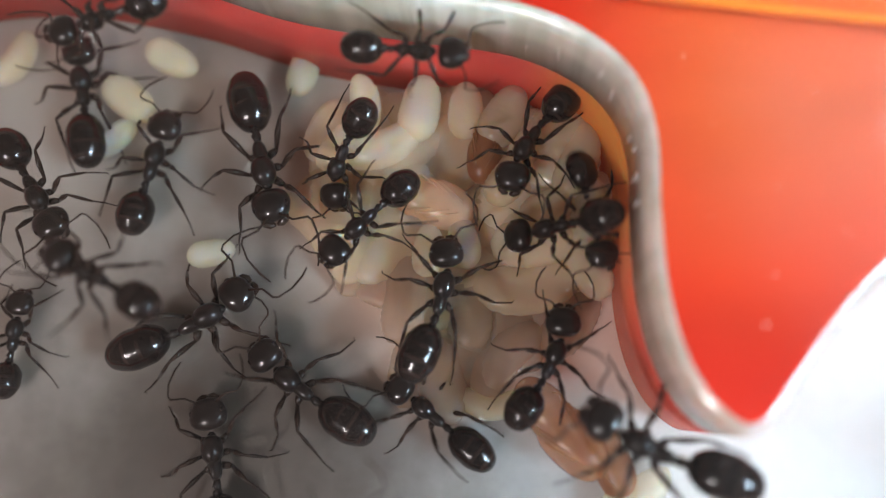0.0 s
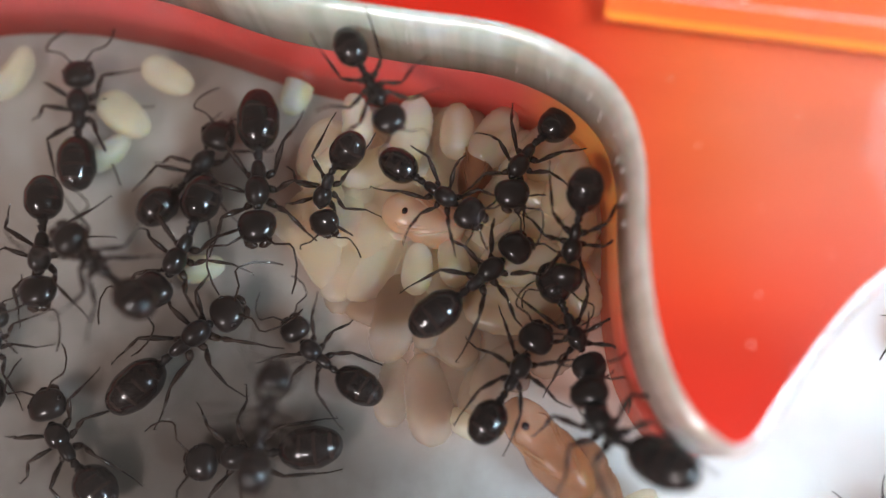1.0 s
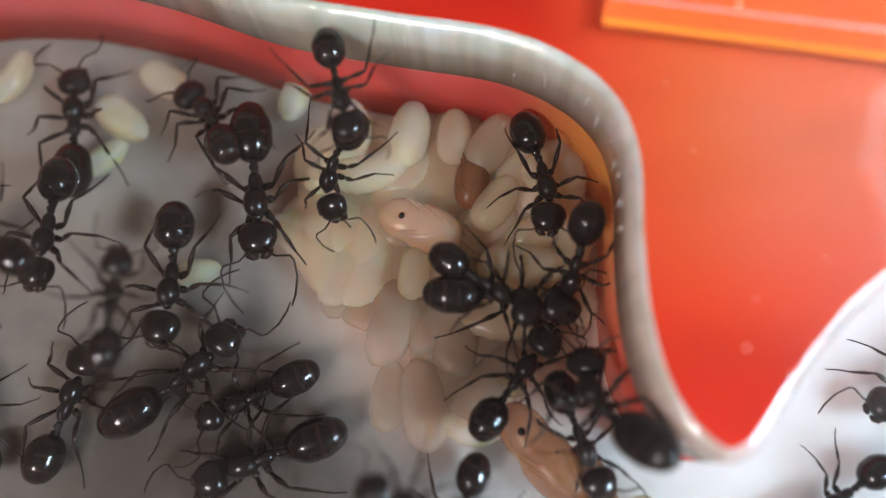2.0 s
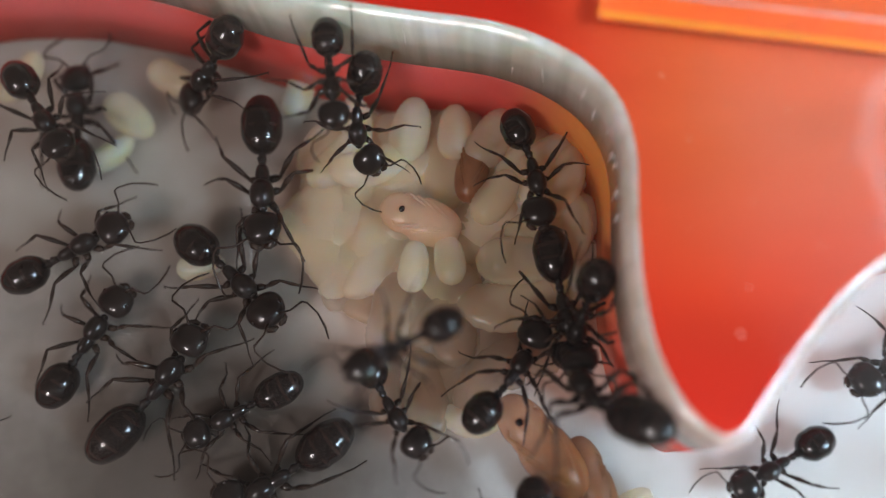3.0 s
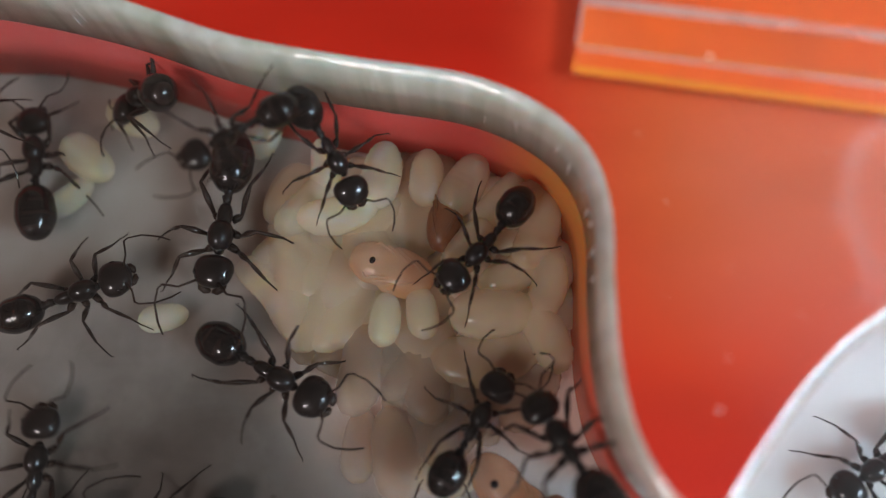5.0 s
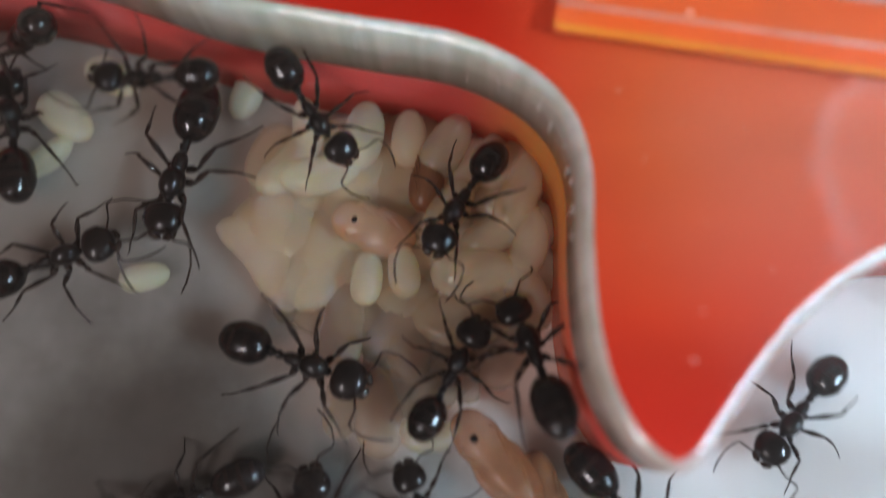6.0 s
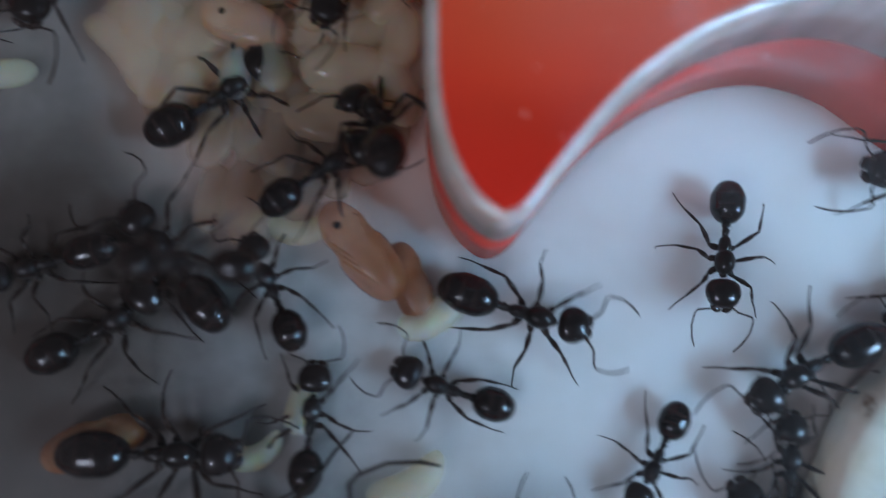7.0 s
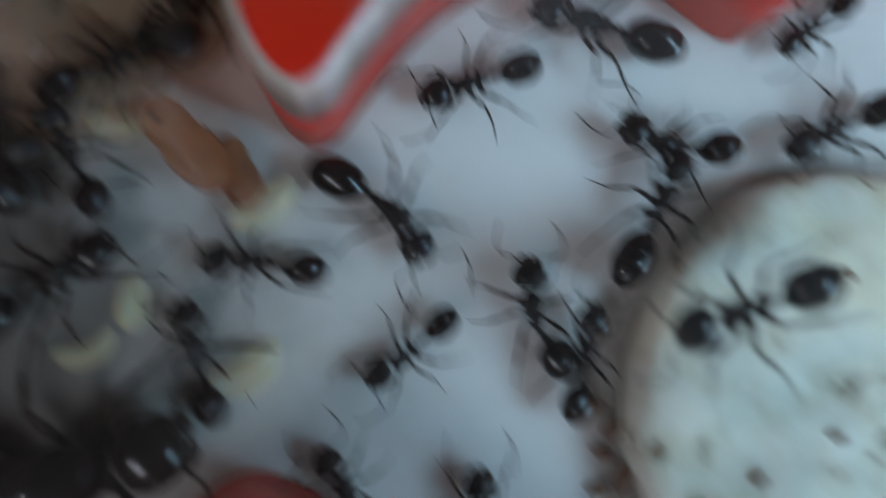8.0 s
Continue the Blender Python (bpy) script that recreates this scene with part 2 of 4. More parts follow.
def pane_material(name, haze, least):
    """A thin clear sheet: it lets light straight through, mirrors a little, and carries a faint greasy film."""
    m = bpy.data.materials.new(name)
    m.use_nodes = True
    nt = m.node_tree
    nt.nodes.clear()
    out = nt.nodes.new("ShaderNodeOutputMaterial")
    clear = nt.nodes.new("ShaderNodeBsdfTransparent")
    mirror = nt.nodes.new("ShaderNodeBsdfAnisotropic")
    mirror.inputs["Roughness"].default_value = 0.05
    film = nt.nodes.new("ShaderNodeBsdfAnisotropic")
    film.inputs["Roughness"].default_value = 0.45
    film.inputs["Color"].default_value = (0.95, 0.93, 0.93, 1)
    facing = nt.nodes.new("ShaderNodeLayerWeight")
    facing.inputs["Blend"].default_value = 0.25
    gloss = nt.nodes.new("ShaderNodeMapRange")
    gloss.inputs["To Min"].default_value = least
    gloss.inputs["To Max"].default_value = 0.25
    nt.links.new(facing.outputs["Facing"], gloss.inputs["Value"])
    one = nt.nodes.new("ShaderNodeMixShader")
    nt.links.new(gloss.outputs["Result"], one.inputs["Fac"])
    nt.links.new(clear.outputs[0], one.inputs[1])
    nt.links.new(mirror.outputs[0], one.inputs[2])
    smear = noise_node(nt, 120, 5, 0.6)
    r = ramp(nt, smear.outputs["Fac"], [(0.3, (haze * 0.5,) * 3), (0.75, (haze * 1.6,) * 3)])
    two = nt.nodes.new("ShaderNodeMixShader")
    nt.links.new(r.outputs["Color"], two.inputs["Fac"])
    nt.links.new(one.outputs[0], two.inputs[1])
    nt.links.new(film.outputs[0], two.inputs[2])
    # painted glare haze with a smear's paler rim over the wall between the chambers
    co = nt.nodes.new("ShaderNodeTexCoord")
    far = nt.nodes.new("ShaderNodeVectorMath")
    far.operation = "DISTANCE"
    far.inputs[1].default_value = (0.0170, 0.0084, 0.0086)
    nt.links.new(co.outputs["Object"], far.inputs[0])
    wisps = noise_node(nt, 260, 5, 0.6)
    ragged = nt.nodes.new("ShaderNodeMath")
    ragged.operation = "MULTIPLY_ADD"
    ragged.inputs[1].default_value = 0.005
    nt.links.new(wisps.outputs["Fac"], ragged.inputs[0])
    nt.links.new(far.outputs["Value"], ragged.inputs[2])
    reach = nt.nodes.new("ShaderNodeMapRange")
    reach.inputs["From Max"].default_value = 0.014
    nt.links.new(ragged.outputs[0], reach.inputs["Value"])
    cloudy = ramp(nt, reach.outputs["Result"], [(0.3, (0.05,) * 3), (0.43, (0.06,) * 3), (0.47, (0.11,) * 3), (0.51, (0.035,) * 3), (0.9, (0.0,) * 3)])
    glare_haze = nt.nodes.new("ShaderNodeBsdfDiffuse")
    glare_haze.inputs["Color"].default_value = (0.92, 0.86, 0.86, 1)
    three = nt.nodes.new("ShaderNodeMixShader")
    nt.links.new(cloudy.outputs["Color"], three.inputs["Fac"])
    nt.links.new(two.outputs[0], three.inputs[1])
    nt.links.new(glare_haze.outputs[0], three.inputs[2])
    nt.links.new(three.outputs[0], out.inputs["Surface"])
    return m


def ant_material(name, colour, rough, bands=False):
    m, nt, b = material(name, colour, rough, 0.12)
    grain = noise_node(nt, 9000, 3)
    patch = noise_node(nt, 900, 3)
    r = ramp(nt, patch.outputs["Fac"], [(0.35, tuple(0.6 * v for v in colour)), (0.7, tuple(1.5 * v for v in colour))])
    tone = r.outputs["Color"]
    if bands:
        # paler brown seams between the plates of the gaster
        wave = nt.nodes.new("ShaderNodeTexWave")
        wave.bands_direction = "X"
        wave.inputs["Scale"].default_value = 560
        wave.inputs["Distortion"].default_value = 0.6
        co = nt.nodes.new("ShaderNodeTexCoord")
        nt.links.new(co.outputs["Object"], wave.inputs["Vector"])
        seam = ramp(nt, wave.outputs["Fac"], [(0.80, (1, 1, 1)), (0.98, (1.9, 1.6, 1.5))])
        tone = mixed(nt, 1.0, tone, seam.outputs["Color"], "MULTIPLY")
    nt.links.new(tone, b.inputs["Base Color"])
    bump(nt, b, grain.outputs["Fac"], 0.15, 0.00002)
    b.inputs["Coat Weight"].default_value = 0.55
    b.inputs["Coat Roughness"].default_value = 0.04
    return m


def brood_material(name, colour, deep, rough=0.3, sss=0.9, clear=0.0, see=0.0):
    m, nt, b = material(name, colour, rough, 0.5)
    n = noise_node(nt, 700, 4)
    info = nt.nodes.new("ShaderNodeObjectInfo")
    r = ramp(nt, n.outputs["Fac"], [(0.3, deep), (0.65, colour)])
    tone = ramp(nt, info.outputs["Random"], [(0.0, (0.93, 0.91, 0.87)), (1.0, (1, 1, 1))])
    nt.links.new(mixed(nt, 1.0, r.outputs["Color"], tone.outputs["Color"], "MULTIPLY"), b.inputs["Base Color"])
    b.inputs["Subsurface Weight"].default_value = sss
    b.inputs["Subsurface Radius"].default_value = (1.0, 0.6, 0.35)
    b.inputs["Subsurface Scale"].default_value = 0.0016
    if clear:
        glow = nt.nodes.new("ShaderNodeBsdfTranslucent")
        nt.links.new(r.outputs["Color"], glow.inputs["Color"])
        blend = nt.nodes.new("ShaderNodeMixShader")
        blend.inputs["Fac"].default_value = clear
        nt.links.new(b.outputs[0], blend.inputs[1])
        nt.links.new(glow.outputs[0], blend.inputs[2])
        last = blend
        if see:
            through_it = nt.nodes.new("ShaderNodeBsdfTransparent")
            last = nt.nodes.new("ShaderNodeMixShader")
            last.inputs["Fac"].default_value = see
            nt.links.new(blend.outputs[0], last.inputs[1])
            nt.links.new(through_it.outputs[0], last.inputs[2])
        nt.links.new(last.outputs[0], nt.nodes["Material Output"].inputs["Surface"])
    fine = noise_node(nt, 5000, 2)
    bump(nt, b, fine.outputs["Fac"], 0.1, 0.00003)
    return m


def edge_highlight_material():
    """Highlights along the plate, painted as a broken, half clear whitish film."""
    m, nt, b = material("painted_edge_highlight", (0.86, 0.74, 0.74), 0.5)
    worn = noise_node(nt, 260, 5, 0.65, (0.35, 1, 1))
    hole = ramp(nt, worn.outputs["Fac"], [(0.36, (0.9, 0.9, 0.9)), (0.62, (0.3, 0.3, 0.3))])
    passing = nt.nodes.new("ShaderNodeBsdfTransparent")
    blend = nt.nodes.new("ShaderNodeMixShader")
    nt.links.new(hole.outputs["Color"], blend.inputs["Fac"])
    nt.links.new(b.outputs[0], blend.inputs[1])
    nt.links.new(passing.outputs[0], blend.inputs[2])
    nt.links.new(blend.outputs[0], nt.nodes["Material Output"].inputs["Surface"])
    return m


def plaster_material():
    m, nt, b = material("damp_white_pad", (0.7, 0.74, 0.7), 0.65, 0.4)
    big = noise_node(nt, 160, 5)
    spots = noise_node(nt, 420, 4, 0.6)
    c1 = ramp(nt, big.outputs["Fac"], [(0.3, (0.50, 0.56, 0.50)), (0.48, (0.74, 0.76, 0.68)), (0.66, (0.84, 0.79, 0.62))])
    c2 = ramp(nt, spots.outputs["Fac"], [(0.32, (0.22, 0.14, 0.09)), (0.40, (0.85, 0.82, 0.75)), (0.55, (1, 1, 1))])
    nt.links.new(mixed(nt, 1.0, c1.outputs["Color"], c2.outputs["Color"], "MULTIPLY"), b.inputs["Base Color"])
    bump(nt, b, spots.outputs["Fac"], 0.5, 0.0004)
    return m


def table_material():
    m, nt, b = material("table_wood", (0.3, 0.2, 0.12), 0.5)
    n = noise_node(nt, 30, 5, 0.6, (1, 12, 1))
    r = ramp(nt, n.outputs["Fac"], [(0.3, (0.20, 0.12, 0.07)), (0.7, (0.38, 0.26, 0.16))])
    nt.links.new(r.outputs["Color"], b.inputs["Base Color"])
    return m


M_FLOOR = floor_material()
M_RED = red_material("red_acrylic", (0.78, 0.024, 0.008), 0.42, (0.72, 0.118, 0.037), stain=(1.0, 0.25, 0.07), clear=0.1)
# the core's orange by the brood paints in light glowing through the wall
M_RED_LOW = red_material("red_acrylic_core", (0.88, 0.105, 0.090), 0.22, (0.92, 0.27, 0.06), 0.5, 0.6, (1.0, 0.42, 0.26), 0.36,
                         (("X", 0.001, 0.005), ("Y", 0.0015, 0.0095), ("X", 0.0085, 0.0062)))
M_FILM = red_material("orange_acrylic", (0.88, 0.14, 0.02), 0.3)
M_REFRACTED_EDGE = red_material("refracted_edge_yellow", (0.80, 0.30, 0.025), 0.3)
M_EDGE = edge_material()
M_JOINT = joint_material()
M_COVER = pane_material("smeared_cover_pane", 0.004, 0.0015)
M_BLOCK = glass_material("clear_acrylic", 0.17, (1.0, 0.97, 0.94))
M_ANT = ant_material("black_cuticle", (0.012, 0.008, 0.007), 0.28)
M_GASTER = ant_material("dark_brown_cuticle", (0.012, 0.008, 0.007), 0.24, True)
M_LEG = ant_material("leg_cuticle", (0.018, 0.009, 0.006), 0.45)
M_LARVA = brood_material("larva_skin", (0.97, 0.84, 0.66), (0.94, 0.77, 0.58), 0.16, 0.9, 0.4, 0.56)
# shaded copy of the larva skin, for deep in the pile
M_LARVA_SHADED = brood_material("shaded_larva_skin", (0.86, 0.67, 0.50), (0.81, 0.60, 0.44), 0.25, 0.9, 0.42, 0.55)
# lit copy of the larva skin, for light through the orange wall
M_LARVA_LIT = brood_material("lit_rosy_larva_skin", (0.98, 0.78, 0.62), (0.96, 0.72, 0.56), 0.16, 0.9, 0.28, 0.36)
# dimmest copy, painting the light's falloff at the pile's lower rim
M_LARVA_DIM = brood_material("dim_brown_larva_skin", (0.66, 0.50, 0.39), (0.58, 0.42, 0.32), 0.35, 0.9, 0.45, 0.62)
M_LONE = brood_material("lone_larva_skin", (0.88, 0.80, 0.62), (0.82, 0.73, 0.55), 0.22, 0.9, 0.4, 0.5)
M_PUPA = brood_material("pupa_skin", (0.66, 0.31, 0.15), (0.54, 0.22, 0.10), 0.25, 0.9, 0.45, 0.58)
M_PUPA_PALE = brood_material("pale_pupa_skin", (0.88, 0.58, 0.40), (0.80, 0.47, 0.30), 0.22, 0.9, 0.3, 0.45)
M_PUPA_DARK = brood_material("ripe_pupa_skin", (0.38, 0.17, 0.08), (0.26, 0.10, 0.05), 0.35, 0.7, 0.3, 0.25)
M_EYE = material("black_eye", (0.01, 0.006, 0.006), 0.2)[0]
M_PAD = plaster_material()
M_TABLE = table_material()
M_DUST = material("white_dust", (0.9, 0.88, 0.88), 0.6)[0]
M_EDGE_HIGHLIGHT = edge_highlight_material()
M_HUSK = brood_material("brown_husk", (0.22, 0.12, 0.06), (0.10, 0.05, 0.03), 0.6, 0.0)


# ---- mesh helpers (mm) ----
def part(name, bm, mat, parent=None, label="", smooth=True):
    me = bpy.data.meshes.new(name)
    bmesh.ops.recalc_face_normals(bm, faces=bm.faces[:])
    bm.to_mesh(me)
    bm.free()
    for m in (mat if isinstance(mat, (list, tuple)) else [mat]):
        me.materials.append(m)
    if smooth:
        me.polygons.foreach_set("use_smooth", [True] * len(me.polygons))
    ob = new(name, me)
    if parent:
        ob.parent = parent
    if label:
        tagged(ob, label)
    return ob


def tube(bm, points, radii, sides=8, flat=1.0):
    """A round tube through points (mm), closed at both ends."""
    pts = [Vector(p) for p in points]
    rings = []
    up = Vector((0, 0, 1))
    for i, p in enumerate(pts):
        d = (pts[min(i + 1, len(pts) - 1)] - pts[max(i - 1, 0)]).normalized()
        side = d.cross(up)
        side = side.normalized() if side.length > 1e-3 else Vector((0, 1, 0))
        top = side.cross(d).normalized()
        rings.append([bm.verts.new((p + radii[i] * (math.cos(a) * side + flat * math.sin(a) * top)) * MM)
                      for a in (2 * math.pi * k / sides for k in range(sides))])
    for a, b in zip(rings, rings[1:]):
        for k in range(sides):
            bm.faces.new((a[k], a[(k + 1) % sides], b[(k + 1) % sides], b[k]))
    bm.faces.new(rings[0][::-1])
    bm.faces.new(rings[-1])


def blob(bm, centre, radii, rings=10, sides=16, square=2.0, shape=None):
    """A rounded body along x; square over 2 makes it boxier; shape(u) scales the girth along it, u from -1 (back) to 1."""
    c = Vector(centre)
    rows = []
    for i in range(1, rings):
        u = -math.cos(math.pi * i / rings)
        g = (1 - abs(u) ** square) ** (1 / square) * (shape(u) if shape else 1)
        rows.append([bm.verts.new((c + Vector((radii[0] * u, radii[1] * g * math.cos(a), radii[2] * g * math.sin(a)))) * MM)
                     for a in (2 * math.pi * k / sides for k in range(sides))])
    back = bm.verts.new((c - Vector((radii[0], 0, 0))) * MM)
    front = bm.verts.new((c + Vector((radii[0], 0, 0))) * MM)
    for a, b in zip(rows, rows[1:]):
        for k in range(sides):
            bm.faces.new((a[k], b[k], b[(k + 1) % sides], a[(k + 1) % sides]))
    for k in range(sides):
        bm.faces.new((back, rows[0][k], rows[0][(k + 1) % sides]))
        bm.faces.new((front, rows[-1][(k + 1) % sides], rows[-1][k]))


def box(bm, lo, hi, bevel=0.0):
    r = bmesh.ops.create_cube(bm, size=1)["verts"]
    for v in r:
        v.co = Vector([(l + h) / 2 + c * (h - l) for l, h, c in zip(lo, hi, v.co)]) * MM
    if bevel:
        bmesh.ops.bevel(bm, geom=bm.edges[:], offset=bevel * MM, segments=2, affect="EDGES", profile=0.5)


def smooth_loop(points, steps=8):
    """A closed smooth line through a few points."""
    n, out = len(points), []
    for i in range(n):
        p0, p1, p2, p3 = (Vector(points[(i + k) % n]) for k in (-1, 0, 1, 2))
        for s in range(steps):
            t = s / steps
            out.append(0.5 * (2 * p1 + (p2 - p0) * t + (2 * p0 - 5 * p1 + 4 * p2 - p3) * t * t + (3 * p1 - p0 - 3 * p2 + p3) * t ** 3))
    return out


# ---- the nest ----
OUTLINE = [(-40, -2), (-38, 10), (-33, 17), (-26, 19.4), (-21, 19.6), (-17.5, 19.0), (-13.2, 17.8), (-8.2, 15.9), (-3.3, 14.8),
           (0.8, 14.0), (3.3, 12.8), (4.8, 11.2), (5.35, 9.2), (5.3, 6.5), (5.35, 4), (5.7, 1.9), (6.4, 0.3), (7.2, -0.6), (8.0, -0.95),
           (8.9, -0.5), (9.9, 0.8), (11.6, 2.9), (13.3, 4.5), (15.5, 5.9), (18, 6.8), (20.5, 7.0), (23, 6.2), (25.2, 4.5), (26.6, 3.6),
           (27.6, 3.7), (29.2, 5.0), (33, 7), (42, 7.5), (50, 2), (52, -12), (48, -26), (36, -30), (24, -27), (15, -21), (10, -17.2),
           (4.5, -14.3), (-0.4, -18.2), (-8, -24), (-20, -26), (-34, -20)]
LOOP = smooth_loop(OUTLINE)
OUTER = [(-58, -44), (72, -44), (72, 62), (-58, 62)]


def nest_layer(name, z0, z1, mats, parent, label, rim=0.0):
    """One sheet of the nest with the chamber cut through it. Slot 0: top, slot 1: cut edge, slot 2: glued faces."""
    bm = bmesh.new()
    n = len(LOOP)
    normals = []
    for i in range(n):
        d = (LOOP[(i + 1) % n] - LOOP[i - 1]).normalized()
        normals.append(Vector((-d.y, d.x)))

    def ring(z, out):
        return [bm.verts.new((Vector((p.x + nn.x * out, p.y + nn.y * out, z))) * MM) for p, nn in zip(LOOP, normals)]

    inner = [ring(z0, 0), ring(z1 - rim, 0)]
    if rim:
        inner += [ring(z1 - 0.3 * rim, 0.3 * rim), ring(z1, rim)]
    for a, b in zip(inner, inner[1:]):
        for k in range(n):
            bm.faces.new((a[k], a[(k + 1) % n], b[(k + 1) % n], b[k])).material_index = 1
    outer = [[bm.verts.new((x * MM, y * MM, z * MM)) for x, y in OUTER] for z in (z0, z1)]
    for k in range(4):
        bm.faces.new((outer[0][k], outer[0][(k + 1) % 4], outer[1][(k + 1) % 4], outer[1][k])).material_index = 1
    for hole, border, slot in ((inner[0], outer[0], 2), (inner[-1], outer[1], 0)):
        edges = []
        for loop in (hole, border):
            for k in range(len(loop)):
                pair = (loop[k], loop[(k + 1) % len(loop)])
                edges.append(bm.edges.get(pair) or bm.edges.new(pair))
        for f in bmesh.ops.triangle_fill(bm, use_beauty=True, edges=edges)["geom"]:
            if isinstance(f, bmesh.types.BMFace):
                f.material_index = slot
    ob = part(name, bm, mats, parent, label, smooth=False)
    for p in ob.data.polygons:
        p.use_smooth = p.material_index == 1
    return ob


def build_nest():
    root = tagged(new("nest_wall"), "red and milky clear acrylic nest wall with wavy cut chambers", "nest wall", kind="structure")
    nest_layer("lower_layer", 0.004, MID, [M_JOINT, M_RED_LOW, M_JOINT], root, "translucent red acrylic lower sheet")
    nest_layer("upper_layer", MID + 0.004, TOP, [M_RED, M_EDGE, M_JOINT], root, "red-faced acrylic sheet with a milky cut edge", rim=0.45)
    # white slivers paint in glints along the tooled edge
    rng = random.Random(12)
    for k in range(14):
        i = rng.randrange(64, 116) if k < 10 else rng.randrange(34, 64)
        p, d = LOOP[i], (LOOP[i + 1] - LOOP[i - 1]).normalized()
        x, y = p.x + 0.01 * d.y, p.y - 0.01 * d.x
        low = rng.uniform(MID + 0.2, MID + 1.6)
        high = min(TOP - 0.5, low + rng.uniform(0.3, 1.5))
        lean = rng.uniform(-0.12, 0.12)
        bm = bmesh.new()
        wide = rng.uniform(0.012, 0.035)
        tube(bm, [(x, y, low), (x + lean * d.x * 0.5, y + lean * d.y * 0.5, (low + high) / 2), (x + lean * d.x, y + lean * d.y, high)], [0.01, wide, 0.01], 6)
        part("tool_mark", bm, M_DUST, root, "whitish tool mark painted as a glint on the cut edge")
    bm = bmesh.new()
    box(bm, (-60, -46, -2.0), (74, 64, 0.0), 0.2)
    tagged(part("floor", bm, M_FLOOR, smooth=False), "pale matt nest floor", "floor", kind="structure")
    bm = bmesh.new()
    box(bm, (-57, -43, TOP + 0.01), (71, 61, LID), 0.05)
    cover = tagged(part("cover_pane", bm, M_COVER, smooth=False), "clear smeared cover pane over the nest", "pane", kind="structure")
    cover.visible_shadow = False
    bm = bmesh.new()
    box(bm, (-500, -500, -20), (500, 500, -2.01))
    tagged(part("table", bm, M_TABLE, smooth=False), "brown wooden table top under the nest", "table", kind="structure")


def build_block():
    bm = bmesh.new()
    box(bm, (0, 0, 0.04), (48, 30, 1.9), 0.12)
    ob = tagged(part("acrylic_block", bm, M_BLOCK, smooth=False), "clear acrylic plate lying on the nest cover", "plate")
    ob.matrix_basis = pose(4.5 * MM, 13.95 * MM, (LID + 0.005) * MM, 0, 0, -9.8)
    ob.visible_shadow = False
    # added film, so the plate shows orange instead of dark inner reflections
    bm = bmesh.new()
    box(bm, (0.15, 0.15, 0.0), (47.85, 29.85, 0.12))
    tagged(ob, "clear acrylic plate with painted edge highlights lying on the nest cover")
    # whitish strips paint in the plate's edge highlights and a reflected band
    for y, z, w in ((0.0, 1.84, 0.06), (1.75, 1.90, 0.20)):
        rim = bmesh.new()
        tube(rim, [(0.1, y, z), (47.9, y, z)], [w, w], 8, 0.6)
        part("frosted_edge", rim, M_EDGE_HIGHLIGHT, ob, "whitish strip painted as a highlight on the plate's edge")
    rim = bmesh.new()
    tube(rim, [(0.0, 0.1, 1.84), (0.0, 29.9, 1.84)], [0.05, 0.05], 8, 0.6)
    part("frosted_edge", rim, M_EDGE_HIGHLIGHT, ob, "whitish strip painted as a highlight on the plate's edge")
    part("base_film", bm, M_FILM, ob, "orange film added under the plate to tint it", smooth=False)
    # yellow strip stands in for the lower edge refracted through the plate
    bm = bmesh.new()
    box(bm, (0.2, 0.2, 0.125), (47.8, 0.85, 0.16))
    part("glue_line", bm, M_REFRACTED_EDGE, ob, "yellow strip painted for the plate's refracted edge", smooth=False)
    # thin dark line along the plate's lower edge
    bm = bmesh.new()
    tube(bm, [(0.1, -0.01, 0.05), (47.9, -0.01, 0.05)], [0.025, 0.025], 6)
    part("grime_line", bm, M_HUSK, ob, "thin dark line along the plate's lower edge")
    rng = random.Random(31)
    for k in range(9):
        bm = bmesh.new()
        blob(bm, (rng.uniform(4, 22), rng.choice((0.05, 1.75, 1.8)) + rng.uniform(-0.1, 0.25), 1.93), (rng.uniform(0.06, 0.22), rng.uniform(0.05, 0.14), 0.04), 5, 8)
        part("chip", bm, M_DUST, ob, "whitish chip on the plate's edge")


build_nest()
build_block()


# ---- the damp pad in the second chamber ----
def build_pad():
    bm = bmesh.new()
    rings, sides, rad = 22, 72, 10.6
    profile = [(rad - 0.3, 0.0), (rad, 0.5), (rad, 1.4), (rad - 0.2, 1.9), (rad - 0.6, 2.25), (rad - 1.2, 2.45)]
    profile += [((rad - 1.2) * (1 - k / 14), 2.45 + 0.5 * (1 - (1 - k / 14) ** 2)) for k in range(1, 14)]
    rows = []
    for r, z in profile:
        row = []
        for k in range(sides):
            a = 2 * math.pi * k / sides
            q = Vector((r * math.cos(a), r * math.sin(a), z))
            w = 0.35 * noise.noise(q * 0.35) + 0.16 * noise.noise(q * 1.1)
            row.append(bm.verts.new((q + Vector((math.cos(a) * w, math.sin(a) * w, w if z > 0.1 else 0))) * MM))
        rows.append(row)
    top = bm.verts.new(Vector((0, 0, 2.95)) * MM)
    for a, b in zip(rows, rows[1:]):
        for k in range(sides):
            bm.faces.new((a[k], a[(k + 1) % sides], b[(k + 1) % sides], b[k]))
    for k in range(sides):
        bm.faces.new((rows[-1][k], rows[-1][(k + 1) % sides], top))
    bm.faces.new(rows[0][::-1])
    ob = tagged(part("water_pad", bm, M_PAD), "round damp white pad speckled with brown debris", "water pad")
    ob.location = (31 * MM, -13.4 * MM, 0.004 * MM)


build_pad()


